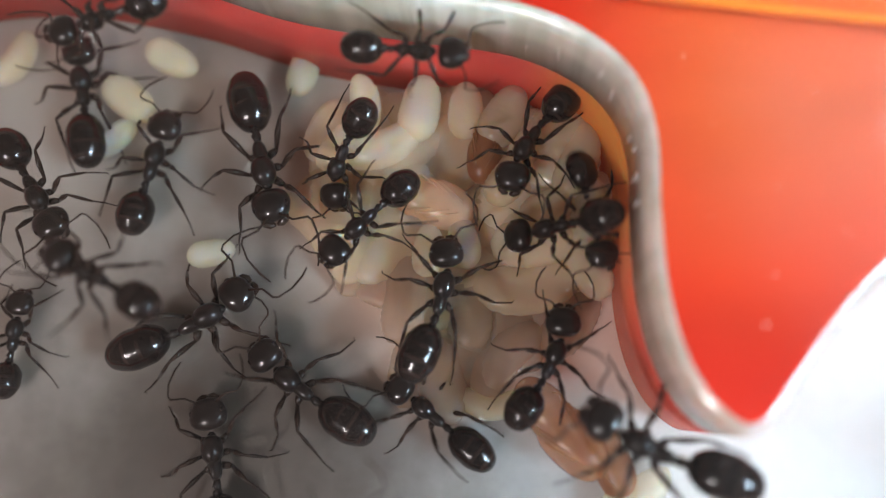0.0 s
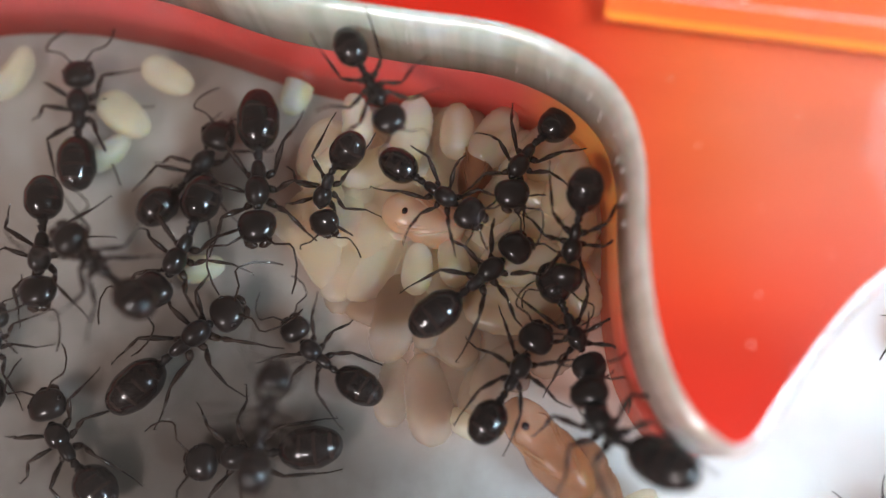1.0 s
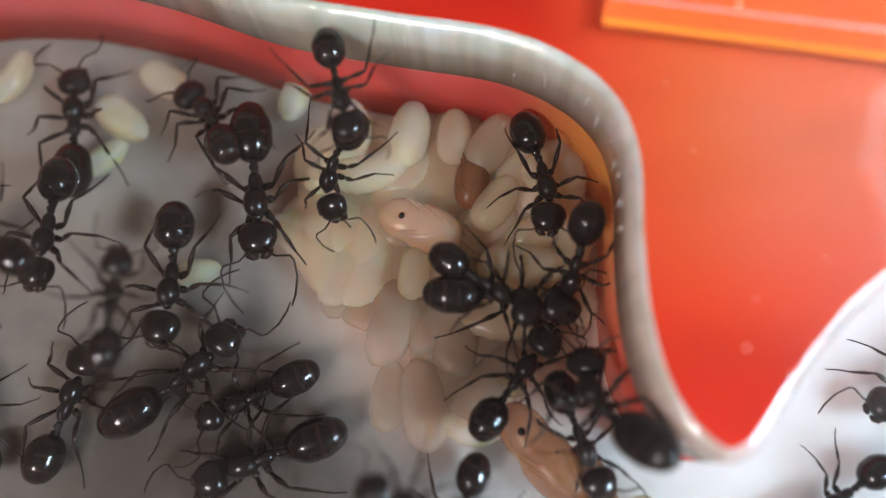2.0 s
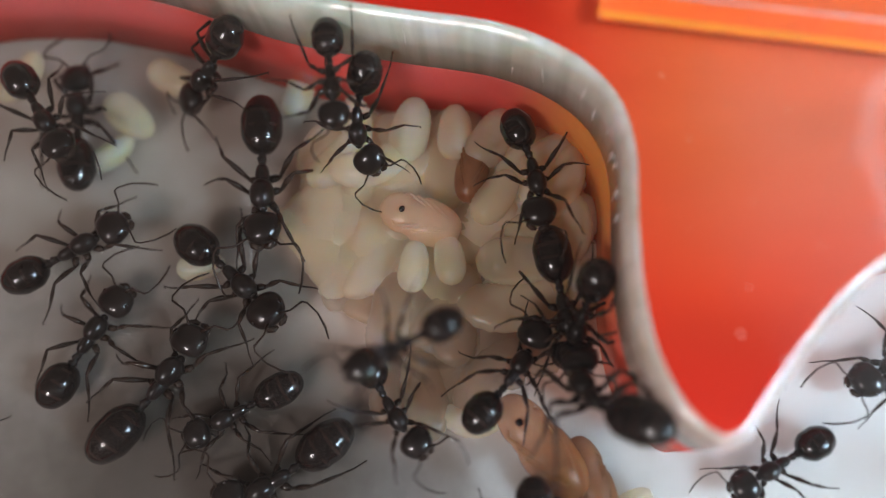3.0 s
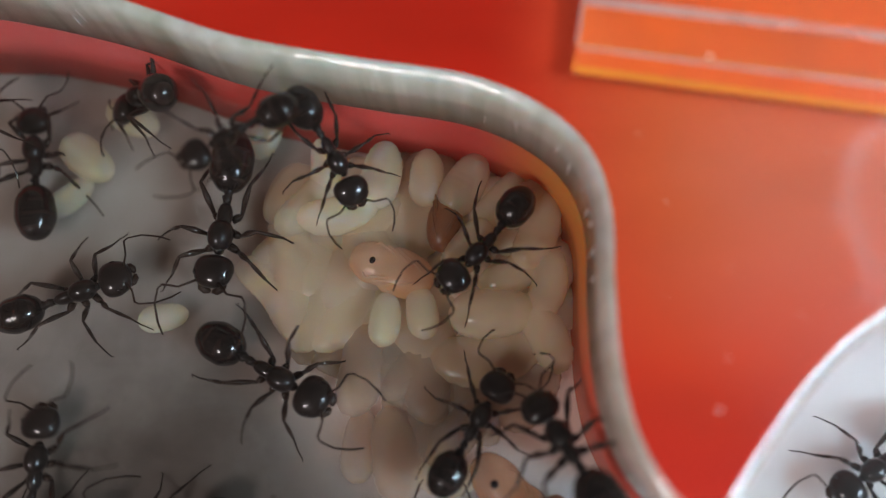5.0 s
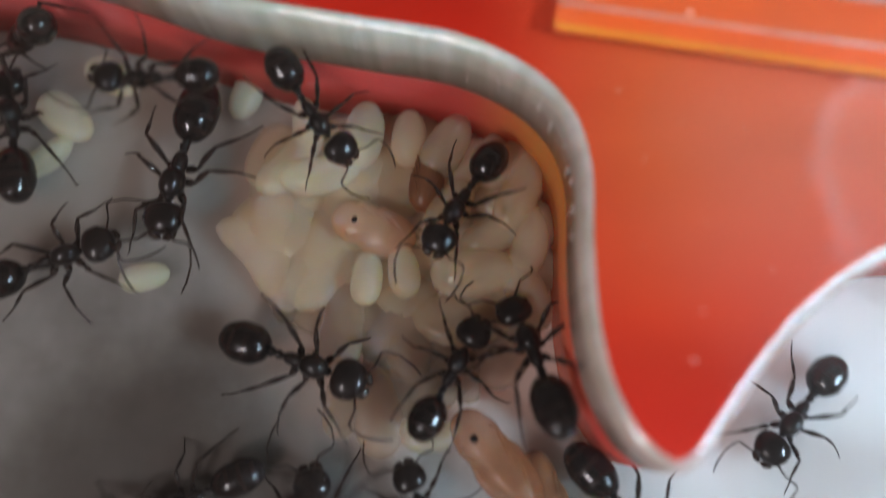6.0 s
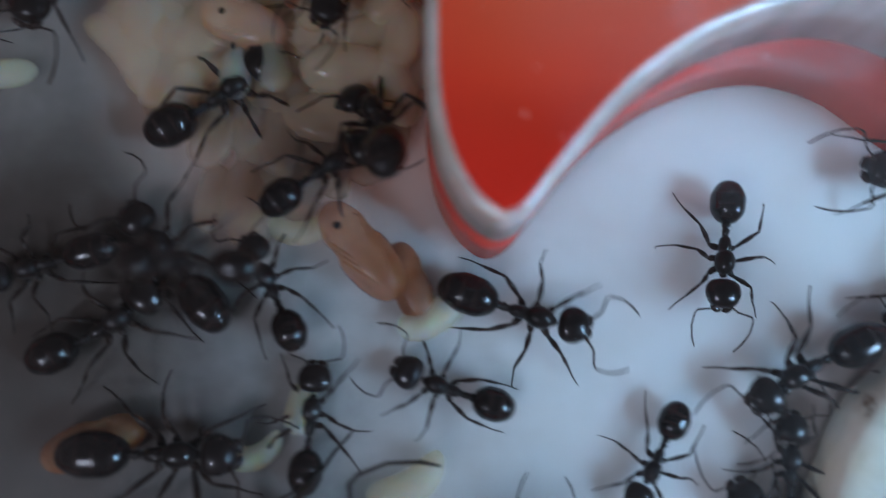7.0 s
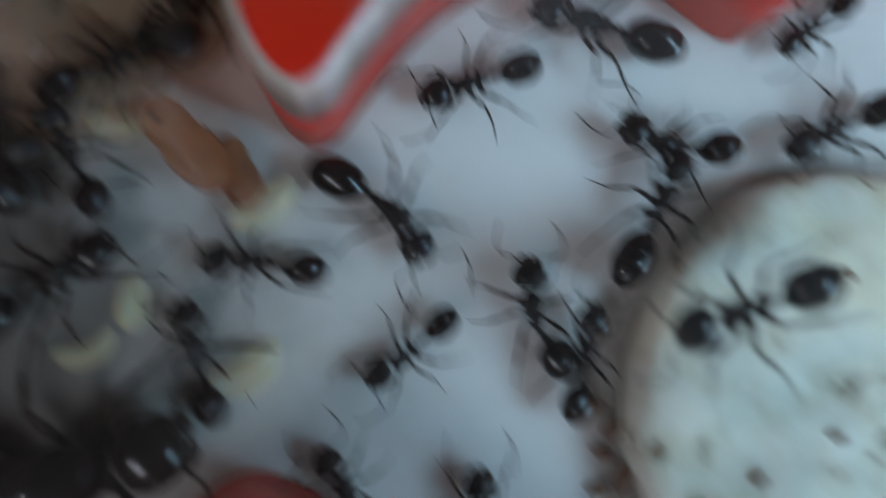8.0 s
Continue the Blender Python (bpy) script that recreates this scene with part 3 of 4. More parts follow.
# ---- brood ----
def larva_mesh(bend, length=2.9, girth=0.72):
    bm = bmesh.new()
    n = 22
    pts, rad = [], []
    for i in range(n + 1):
        u = i / n
        a = bend * (u - 0.5)
        x = length * (u - 0.5) if abs(bend) < 0.01 else length / bend * math.sin(a)
        y = 0 if abs(bend) < 0.01 else length / bend * (1 - math.cos(a))
        pts.append((x, y, girth))
        g = (1 - abs(2 * u - 1) ** 2.6) ** 0.5 * (1.0 - 0.2 * u)
        rad.append(max(0.05, girth * g * (1 + 0.032 * math.sin(u * 2 * math.pi * 10))))
    tube(bm, pts, rad, 14)
    return bm


def pupa_mesh():
    bm = bmesh.new()
    waist = lambda u: 1 - 0.16 * math.exp(-((u - 0.22) / 0.16) ** 2) - 0.1 * max(0, u)
    blob(bm, (0, 0, 0.82), (1.9, 0.86, 0.82), 20, 20, 2.5, waist)
    return bm


def pupa_legs(s):
    bm = bmesh.new()
    for k in range(3):
        x = 1.0 - 0.42 * k
        tube(bm, [(x, 0.50 * s, 1.30), (x - 0.2, 0.66 * s, 1.32), (x - 0.9, 0.45 * s, 1.49), (x - 1.5, 0.2 * s, 1.55)], [0.03, 0.055, 0.05, 0.02], 6)
    return bm


def build_brood():
    rng = random.Random(4)
    kinds = [part("larva", larva_mesh(b, ln, g), M_LARVA) for b, ln, g in ((0.9, 2.9, 0.72), (1.7, 3.1, 0.68), (0.3, 2.5, 0.78), (2.3, 3.2, 0.62))]
    for k in kinds:
        tagged(k, "cream translucent ant larva lying in the brood pile", "larva", "larvae in the brood pile")
    low = [part("larva", larva_mesh(b, ln, g), M_LARVA_SHADED) for b, ln, g in ((0.5, 2.5, 0.76), (1.2, 2.8, 0.70), (0.2, 2.3, 0.82), (1.6, 2.9, 0.66))]
    for k in low:
        tagged(k, "larva packed deep in the brood pile, painted beige as if shaded", "larva", "larvae in the brood pile")
    kinds += low
    rosy = [part("larva", larva_mesh(b, ln, g), M_LARVA_LIT) for b, ln, g in ((0.5, 2.5, 0.76), (1.3, 2.8, 0.70), (0.2, 2.4, 0.80))]
    for k in rosy:
        tagged(k, "larva packed against the orange chamber wall, painted rosy with its light", "larva", "larvae in the brood pile")
    shaded = [part("larva", larva_mesh(b, ln, g), M_LARVA_DIM) for b, ln, g in ((0.4, 2.6, 0.74), (1.3, 2.8, 0.70))]
    for k in shaded:
        tagged(k, "larva at the lower rim of the brood pile, painted brown as if shaded", "larva", "larvae in the brood pile")
    alone = [part("larva", larva_mesh(b, ln, g), M_LONE) for b, ln, g in ((0.9, 2.9, 0.72), (1.7, 3.1, 0.68), (0.3, 2.5, 0.78), (2.3, 3.2, 0.62))]
    for k in alone:
        tagged(k, "cream larva lying on the pale floor", "larva", "larvae on the floor")
    kinds += shaded + rosy + alone
    used = set()

    def lay(x, y, z, turn, kind, size=1.0, label=""):
        m = pose(x * MM, y * MM, z * MM, 0, 0, turn)
        if kind not in used:
            used.add(kind)
            ob = kinds[kind]
            ob.matrix_basis = m
        else:
            ob = copy_thing(kinds[kind], m)
        ob.scale = (size, size, size * (0.44 if 3 < kind < 13 else 0.88))
        return tagged(ob, label)

    lone = "cream larva lying on the pale floor"
    for x, y, turn, kind, size, label in (
            (-17.2, 14.5, -40, 2, 1.25, lone), (-15.3, 16.6, -30, 2, 1.15, lone), (-8.7, 16.0, 80, 0, 1.1, lone), (-17.9, 12.6, 40, 0, 0.95, lone),
            (-23.3, 16.9, 60, 1, 1.1, lone), (5.8, -3.5, 30, 0, 1.15, lone), (4.9, -10.3, 30, 1, 1.2, lone), (0.4, -7.2, 80, 2, 0.9, lone),
            (-3.7, 1.5, 85, 0, 1.2, lone), (-6.0, 6.4, 75, 0, 1.25, lone), (-12.7, 6.9, 10, 2, 0.9, lone), (-1.4, -9.2, 20, 3, 0.9, lone)):
        lay(x, y, 0.0, turn, 8 if x > -7 and y > 0 else 13 + kind, size, "larva beside the brood pile, painted brown as if shaded" if x > -7 and y > 0 else label)
    # upper layer, against the wall and on the pile
    for x, y, z, turn, kind, size in (
            (-5.6, 13.6, 0.7, 95, 0, 1.1), (-3.0, 13.1, 1.0, 80, 2, 1.3), (-0.95, 12.9, 1.2, 88, 2, 1.1), (0.7, 12.5, 1.1, 60, 2, 1.3), (2.3, 11.8, 0.8, 50, 0, 1.2),
            (-4.6, 11.3, 0.9, 20, 1, 1.4), (-6.3, 11.9, 0.5, 50, 0, 1.3), (-2.65, 6.6, 1.1, 85, 2, 0.95), (-1.1, 6.9, 1.2, 100, 2, 0.95),
            (1.9, 6.8, 0.9, 3, 2, 1.5), (0.9, 9.7, 1.2, 55, 2, 1.15), (1.7, 4.9, 0.7, 8, 7, 1.8), (3.9, 10.3, 1.3, 70, 0, 1.3), (4.0, 6.1, 1.0, 118, 0, 1.3), (3.2, 11.6, 1.2, 40, 2, 1.15),
            (-3.2, 11.2, 1.0, 30, 7, 1.2), (4.3, 8.2, 1.2, 82, 1, 1.25), (2.9, 8.6, 0.9, 30, 0, 1.2), (-5.4, 8.7, 0.5, 100, 7, 1.5), (-3.6, 4.8, 0.4, 85, 9, 1.6), (-1.0, 4.3, 0.5, 100, 8, 1.5)):
        lay(x, y, z, turn, kind, size)
    # lower layer
    for j in range(11):
        for i in range(11):
            x = -7.4 + 1.25 * i + rng.uniform(-0.45, 0.45) + 0.4 * (j % 2)
            y = 1.4 + 1.25 * j + rng.uniform(-0.45, 0.45)
            if x > 4.4 or (x < -2.2 and y < 4.6) or (x < -5 and y < 7) or (x > 1 and y < 3.0) or (x > 0.2 and y > 12.9) or (x > 2.8 and y > 11.6) or y > 13.6:
                continue
            # painted light by place: dim at the lower rim, lit rosy on the right
            edge = y < 6.0 + 0.12 * x
            lay(x, y, rng.uniform(0.0, 0.5), rng.uniform(0, 360), 8 + rng.randrange(2) if edge else 10 + rng.randrange(3) if x > -0.6 + rng.uniform(-1.2, 1.2) else 4 + rng.randrange(4), rng.uniform(1.2, 1.6) if edge else rng.uniform(1.4, 1.8))

    def pupa(x, y, z, turn, mat, label, size=1.0, dot=None, wide=1.0):
        ob = part("pupa", pupa_mesh(), mat)
        ob.matrix_basis = pose(x * MM, y * MM, z * MM, 0, 0, turn)
        ob.scale = (size, size * wide, size)
        tagged(ob, label, "pupa", "ant pupae")
        for s in (-1, 1):
            part("folded_legs", pupa_legs(s), mat, ob, "pale folded legs")
        if dot:
            bm = bmesh.new()
            blob(bm, dot, (0.13, 0.13, 0.10), 6, 8)
            part("eye", bm, M_EYE, ob, "dark eye spot")

    orange, brown = "orange translucent ant pupa with folded legs", "ripe brown ant pupa"
    pupa(-2.45, 8.75, 0.95, 158, M_PUPA_PALE, "pale orange translucent pupa with curled legs", 1.0, (0.75, 0.05, 1.56), 1.25)
    pupa(-0.1, 11.2, 1.1, 80, M_PUPA_DARK, brown, 0.9)
    pupa(2.72, -0.81, 0.2, 130, M_PUPA, orange, 1.3, (0.95, 0.1, 1.53))
    pupa(4.75, -2.1, 0.0, 110, M_PUPA_DARK, brown, 0.95)
    pupa(-7.7, -8.6, 0.0, 20, M_PUPA, orange, 1.1)


build_brood()


# ---- small debris ----
def build_debris():
    rng = random.Random(9)
    bm = bmesh.new()
    blob(bm, (0, 0, 0.35), (0.75, 0.4, 0.35), 7, 9)
    for v in bm.verts:
        v.co += Vector((noise.noise(v.co * 2500), noise.noise(v.co * 2500 + Vector((5, 0, 0))), 0)) * 0.00012
    husk = tagged(part("seed_husk", bm, M_HUSK), "brown seed husk beside the damp pad", "husk", "seed husks")
    husk.matrix_basis = pose(20.2 * MM, -13.5 * MM, 0, 0, 0, 30)
    for x, y, z in ((19.6, -14.6, 0), (20.4, -15.6, 0), (19.3, -16.1, 0), (20.0, -17.2, 0), (21.0, -18.0, 0), (19.4, -12.6, 0), (27.5, -9.5, 2.6), (26.2, -12.6, 2.6),
                    (24.4, -11.2, 2.45), (28.5, -14.0, 2.8), (25.2, -15.5, 2.6), (29.8, -7.4, 2.6), (23.9, -14.0, 2.3)):
        c = copy_thing(husk, pose(x * MM, y * MM, z * MM, 0, 0, rng.uniform(0, 360)))
        s = rng.uniform(0.5, 1.1) if z == 0 else rng.uniform(0.3, 0.6)
        c.scale = (s, s, s)
        if z:
            tagged(c, "brown husk lying on the damp pad")
    bm = bmesh.new()
    blob(bm, (0, 0, 0.08), (0.16, 0.12, 0.08), 5, 7)
    dust = tagged(part("dust_speck", bm, M_DUST), "white dust speck on the cover pane", "dust", "dust specks")
    dust.matrix_basis = pose(8.5 * MM, 2.5 * MM, LID * MM)
    dust.scale = (0.4, 0.4, 0.4)
    for k in range(26):
        x, y = rng.uniform(6, 20), rng.uniform(-1, 12)
        c = copy_thing(dust, pose(x * MM, y * MM, LID * MM, 0, 0, rng.uniform(0, 360)))
        s = rng.uniform(0.10, 0.26)
        c.scale = (s, s, s)


build_debris()


# ---- ants ----
LEGS = []   # filled below: name, hip, rest of the leg (mm)
for side in (1, -1):
    LEGS += [
        ((0.62, 0.26 * side, 0.80), [(0.30, 0.30, -0.05), (0.85, 0.85, 0.62), (1.40, 1.25, -0.15), (1.95, 1.70, -0.80)], side, 0.0),
        ((0.18, 0.30 * side, 0.78), [(0.02, 0.30, -0.05), (-0.20, 1.05, 0.62), (-0.45, 1.75, -0.2), (-0.40, 2.45, -0.78)], side, 0.5),
        ((-0.30, 0.26 * side, 0.80), [(-0.15, 0.30, -0.05), (-0.95, 0.95, 0.70), (-1.85, 1.30, -0.15), (-2.75, 1.55, -0.80)], side, 0.0)]


def build_ant(gaster_size=1.0, head_size=1.0, gaster_long=1.0):
    root = new("ant")
    bm = bmesh.new()
    blob(bm, (0.38, 0, 1.16), (0.58, 0.45, 0.46), 10, 14, 2.2)
    blob(bm, (-0.35, 0, 1.06), (0.52, 0.27, 0.33), 8, 12, 2.4)
    blob(bm, (0.88, 0, 1.08), (0.22, 0.20, 0.20), 6, 10)
    part("thorax", bm, M_ANT, root)
    # head, turning about the neck
    h = 0.92 * head_size
    bm = bmesh.new()
    blob(bm, (0.85 * h, 0, 0.02), (0.72 * h, 0.84 * h, 0.52 * h), 12, 18, 2.7, lambda u: 1.0 - 0.10 * max(u, 0) + 0.03 * (u < 0))
    head = part("head", bm, M_ANT, root)
    head.location = Vector((1.02, 0, 1.12)) * MM
    for s in (1, -1):
        bm = bmesh.new()
        tube(bm, [(1.32 * h, 0.34 * s, -0.1), (1.52 * h, 0.31 * s, -0.14), (1.64 * h, 0.19 * s, -0.16), (1.68 * h, 0.03 * s, -0.16)], [0.20, 0.20, 0.15, 0.06], 8, 0.7)
        part("mandible", bm, M_LEG, head, "dark curved mandible")
        bm = bmesh.new()
        blob(bm, (0.95 * h, 0.69 * h * s, 0.2), (0.14, 0.08, 0.12), 6, 8)
        part("eye", bm, M_EYE, head)
        bm = bmesh.new()
        tube(bm, [(1.35 * h, 0.28 * s, 0.22), (1.55, 0.75 * s, 0.42), (1.62, 1.30 * s, 0.5), (1.78, 1.42 * s, 0.45), (2.3, 1.46 * s, 0.2), (2.85, 1.30 * s, -0.15), (3.2, 1.10 * s, -0.4)],
             [0.055, 0.040, 0.045, 0.036, 0.038, 0.044, 0.030], 6)
        part("antenna", bm, M_LEG, head)
    # gaster with its waist, turning behind the thorax
    g = gaster_size
    bm = bmesh.new()
    steps = lambda u: 1.0 + 0.018 * math.cos(9.5 * (u + 0.25)) - 0.05 * max(0, -u)
    blob(bm, (-0.62 - 0.98 * g * gaster_long ** 0.4, 0, 0.10), (1.02 * g * gaster_long, 0.80 * g, 0.74 * g), 20, 20, 2.2, steps)
    gaster = part("gaster", bm, M_GASTER, root, "glossy dark brown gaster")
    gaster.location = Vector((-0.80, 0, 1.0)) * MM
    bm = bmesh.new()
    tube(bm, [(0.05, 0, 0), (-0.14, 0, 0.06), (-0.26, 0, 0.12), (-0.38, 0, 0.02), (-0.52, 0, 0.08), (-0.66, 0, 0.08)], [0.12, 0.15, 0.19, 0.13, 0.22, 0.18], 10)
    part("petiole", bm, M_ANT, gaster)
    for hip, (coxa, knee, ankle, toe), s, phase in LEGS:
        m = lambda p: (p[0], p[1] * s, p[2])
        bm = bmesh.new()
        tube(bm, [(0, -0.06 * s, 0), m([0.6 * v for v in coxa]), m(coxa)], [0.16, 0.15, 0.09], 7)
        half = [(a + b) / 2 for a, b in zip(coxa, knee)]
        half[2] += 0.06
        tube(bm, [m(coxa), m(half), m(knee)], [0.07, 0.122, 0.06], 7)
        leg = part("leg", bm, M_LEG, root)
        leg.location = Vector(hip) * MM
        bm = bmesh.new()
        half = [(a + b) / 2 for a, b in zip(knee, ankle)]
        tube(bm, [m(knee), m(half), m(ankle)], [0.052, 0.082, 0.05], 6)
        part("tibia", bm, M_LEG, leg)
        bm = bmesh.new()
        half = [(a + b) / 2 + (0.04 if k == 1 else 0) for k, (a, b) in enumerate(zip(ankle, toe))]
        tube(bm, [m(ankle), m(half), m(toe), m([toe[0] + 0.1, toe[1] + 0.08, toe[2]])], [0.040, 0.034, 0.027, 0.016], 5)
        part("tarsus", bm, M_LEG, leg)
    return root


def build_queen():
    root = build_ant(1.25, 0.9, 1.1)
    for o in root.children:
        if o.name.startswith("thorax"):
            bm = bmesh.new()
            blob(bm, (0.05, 0, 1.2), (0.95, 0.66, 0.68), 12, 18, 2.3)
            blob(bm, (-0.1, 0, 1.55), (0.6, 0.42, 0.42), 10, 14, 2.3)
            bm.to_mesh(o.data)
            bm.free()
            o.data.polygons.foreach_set("use_smooth", [True] * len(o.data.polygons))
    root.name = "queen_ant"
    return root


worker = build_ant()
bigger = build_ant(1.0, 0.9, 1.2)
STOCK = (worker, bigger)
taken = set()


def make_ant(size, kind, label):
    if kind in taken:
        ob = copy_thing(STOCK[kind], Matrix.Identity(4))
    else:
        taken.add(kind)
        ob = STOCK[kind]
    ob.scale = (size, size, size)
    return tagged(ob, label, "ant", "ants of the colony")


FLOOR_ANT = "glossy black worker ant walking on the pale floor"
BROOD_ANT = "glossy black worker ant tending the brood pile"
WALL_ANT = "black worker ant climbing the red chamber wall"
PANE_ANT = "black worker ant walking upside down under the cover pane"
ants = [make_ant(size, kind, label) for size, kind, label in (
    (1.12, 1, FLOOR_ANT),
    (1.04, 0, FLOOR_ANT),
    (1.21, 1, BROOD_ANT),
    (0.90, 0, BROOD_ANT),
    (0.82, 0, PANE_ANT),
    (0.90, 0, BROOD_ANT),
    (1.07, 1, FLOOR_ANT),
    (0.93, 0, BROOD_ANT),
    (0.90, 0, WALL_ANT),
    (1.02, 1, BROOD_ANT),
    (0.91, 0, BROOD_ANT),
    (1.06, 1, WALL_ANT),
    (0.88, 0, WALL_ANT),
    (1.10, 1, FLOOR_ANT),
    (0.92, 1, FLOOR_ANT),
    (1.03, 0, FLOOR_ANT),
    (1.16, 1, FLOOR_ANT),
    (1.03, 0, FLOOR_ANT),
    (1.10, 0, BROOD_ANT),
    (0.87, 0, FLOOR_ANT),
    (0.88, 0, FLOOR_ANT),
    (0.93, 0, FLOOR_ANT),
    (0.80, 0, FLOOR_ANT),
    (1.16, 1, FLOOR_ANT),
    (1.07, 1, FLOOR_ANT),
    (0.96, 0, FLOOR_ANT),
    (0.86, 0, FLOOR_ANT),
    (0.94, 0, FLOOR_ANT),
    (1.10, 0, PANE_ANT),
    (1.02, 0, FLOOR_ANT),
    (0.80, 0, FLOOR_ANT),
    (0.80, 0, FLOOR_ANT),
    (0.89, 0, FLOOR_ANT),
    (0.75, 0, PANE_ANT),
    (0.83, 0, PANE_ANT),
    (0.97, 0, FLOOR_ANT),
    (0.86, 0, PANE_ANT),
    (0.82, 0, FLOOR_ANT),
    (0.75, 0, PANE_ANT),
)]
queen = build_queen()
tagged(queen, "large glossy black queen ant standing on the floor", "queen ant")
queen.scale = (2.1, 2.1, 2.1)
queen.matrix_basis = pose(-2.1 * MM, -13.7 * MM, 0, 0, 0, 12) @ Matrix.Diagonal((2.1, 2.1, 2.1, 1))


def motions():
    def crawl(ob, rows, roll=0.0):
        """Rows: seconds, place in mm, heading, turn of the head and of the gaster, and pitch where it climbs, in degrees. Legs step with the way gone, feelers sway."""
        if rows[0][0] > 0:
            rows = [(0.0,) + tuple(rows[0][1:])] + list(rows)
        if rows[-1][0] < 8:
            rows = list(rows) + [(8.0,) + tuple(rows[-1][1:])]
        walk(ob, [(t, pose(x * MM, y * MM, z * MM, roll, p[0] if p else 0.0, a)) for t, x, y, z, a, h, g, *p in rows])
        times = [r[0] for r in rows]
        way = np.cumsum([0.0] + [math.hypot(q[1] - p[1], q[2] - p[2]) + abs(q[4] - p[4]) / 60 for p, q in zip(rows, rows[1:])])
        start = rows[0][1] * 1.7 + rows[0][2]
        swing = 0
        for child in ob.children:
            base = child.location.copy()

            def turned(angle, tilt=0.0):
                return Matrix.Translation(base) @ pose(0, 0, 0, 0, tilt, angle)

            if child.name.startswith("head"):
                walk(child, [(r[0], turned(r[5])) for r in rows])
                for n, feeler in enumerate(c for c in child.children if c.name.startswith("antenna")):
                    walk(feeler, [(k * 0.5, pose(0, 0, 0, 0, 0, 7 * math.sin(3.1 * k * 0.5 + start + 1.9 * n))) for k in range(17)])
            elif child.name.startswith("gaster"):
                walk(child, [(r[0], turned(r[6])) for r in rows])
            elif child.name.startswith("leg"):
                shift = (0, math.pi, 0.4, math.pi, 0.3, math.pi + 0.5)[swing % 6]
                swing += 1
                step = []
                for k in range(41):
                    d = float(np.interp(k * 0.2, times, way))
                    step.append((k * 0.2, turned(4 * math.sin(start + 5 * swing) + 13 * math.sin(d * 2.4 + shift + start))))
                walk(child, step)

    crawl(ants[0], [(0, -19.42, 15.02, 0, 101, 0, 0), (0.5, -19.33, 14.93, 0, 98, 0, 0), (1, -19.31, 14.64, 0, 97, 0, 0), (1.5, -19.39, 14.66, 0, 99, 0, 0), (2.8, -19.43, 14.1, 0, 97, 0, 0), (3, -19.68, 14.55, 0, 100, 0, 0), (3.5, -19.47, 13.77, 0, 109, 0, 0), (4, -19.09, 13.6, 0, 106, 0, 0), (4.5, -19.55, 14.38, 0, 103, 0, 0), (5.8, -19.53, 14.45, 0, 100, 0, 0), (6, -19.52, 14.22, 0, 103, 0, 0), (6.5, -19.63, 15.23, 0, 102, 0, 0)])
    crawl(ants[1], [(0, -15.6, 11.14, 0, 76, 0, 0, 0), (0.5, -15.59, 11.03, 0, 69, 8, -4, 0), (1, -13.12, 11.56, 0, 54, 18, -10, 0), (1.5, -12.09, 13.21, 0, 63, 26, -14, 0), (1.93, -12.2, 13.85, 0.83, 120, 17, -10, 16), (2.37, -12.32, 14.49, 1.67, 177, 9, -5, 31), (2.8, -12.44, 15.13, 2.5, 234, 0, 0, 47), (3, -11.67, 15.66, 2.5, 204, 0, 0, 47), (3.5, -12.47, 15.3, 2.5, 187, 0, 0, 47), (4, -12.3, 15.48, 2.5, 167, 40, -16, 40), (4.5, -11.6, 15.67, 2.5, 175, 40, -23, 47), (5.8, -16.82, 17.15, 2.5, 151, 0, 0, 38), (6, -17.27, 17.1, 2.5, 153, 0, 0, 45)])
    crawl(ants[2], [(0, -9.97, 10.58, 1, -75, 0, 0), (0.5, -9.74, 10.89, 1, -82, -7, 4), (1, -9.78, 10.45, 1, -86, 0, 0), (1.5, -9.79, 10.07, 1, -79, -3, 1), (2.8, -9.56, 10.19, 1, -86, 0, 0), (3, -9.56, 10.22, 1, -84, 0, 0), (3.5, -9.8, 10.3, 1, -81, 0, 0), (4, -9.66, 10.39, 1, -83, 0, 0), (4.5, -9.57, 10.43, 1, -85, 0, 0), (5.8, -10.83, 11.09, 1, -106, -9, 4), (6, -11.06, 11.16, 1, -101, 6, -3), (6.5, -10.64, 11.17, 1, -103, 0, 0)])
    crawl(ants[3], [(0, -6.14, 10.83, 2, -118, 28, -11, 33), (0.5, -6.31, 10.61, 2, -117, 33, -12, 36), (1, -6.34, 10.43, 2, -118, 40, -19, 38), (1.5, -6.34, 10.5, 2, -120, 40, -23, 41), (2.8, -4.83, 12.33, 4.2, -94, 35, -13, 36), (3, -4.8, 12.35, 4.2, -91, 40, -17, 37), (3.5, -4.94, 12.78, 4.2, -70, -6, 4, 0), (4, -5.2, 12.58, 4.2, -63, 4, -1, 34), (4.5, -4.98, 13.03, 4.2, -59, -17, 8, 24), (5.8, -4.62, 12.96, 4.2, -55, 14, -5, 34), (6, -4.78, 12.8, 4.2, -52, 11, -5, 26)])
    crawl(ants[4], [(0, -2.73, 13.11, 8, -6, 0, 0), (0.5, -3.27, 12.91, 8, -36, 0, 0), (1, -3.95, 12.4, 8, -62, 0, 0), (1.5, -4.62, 12.44, 8, -69, 0, 0), (2.8, -5.53, 12.37, 8, -82, 0, 0), (3, -5.5, 12.62, 8, -82, 0, 0), (3.5, -6.08, 12.86, 8, -100, 0, 0), (4, -7.15, 11.84, 8, -159, 0, 0), (4.5, -7.7, 11.99, 8, -146, 0, 0), (5.8, -9.87, 13.45, 8, -173, -13, 8), (6, -10.53, 13.12, 8, -180, 9, -6)], roll=180)
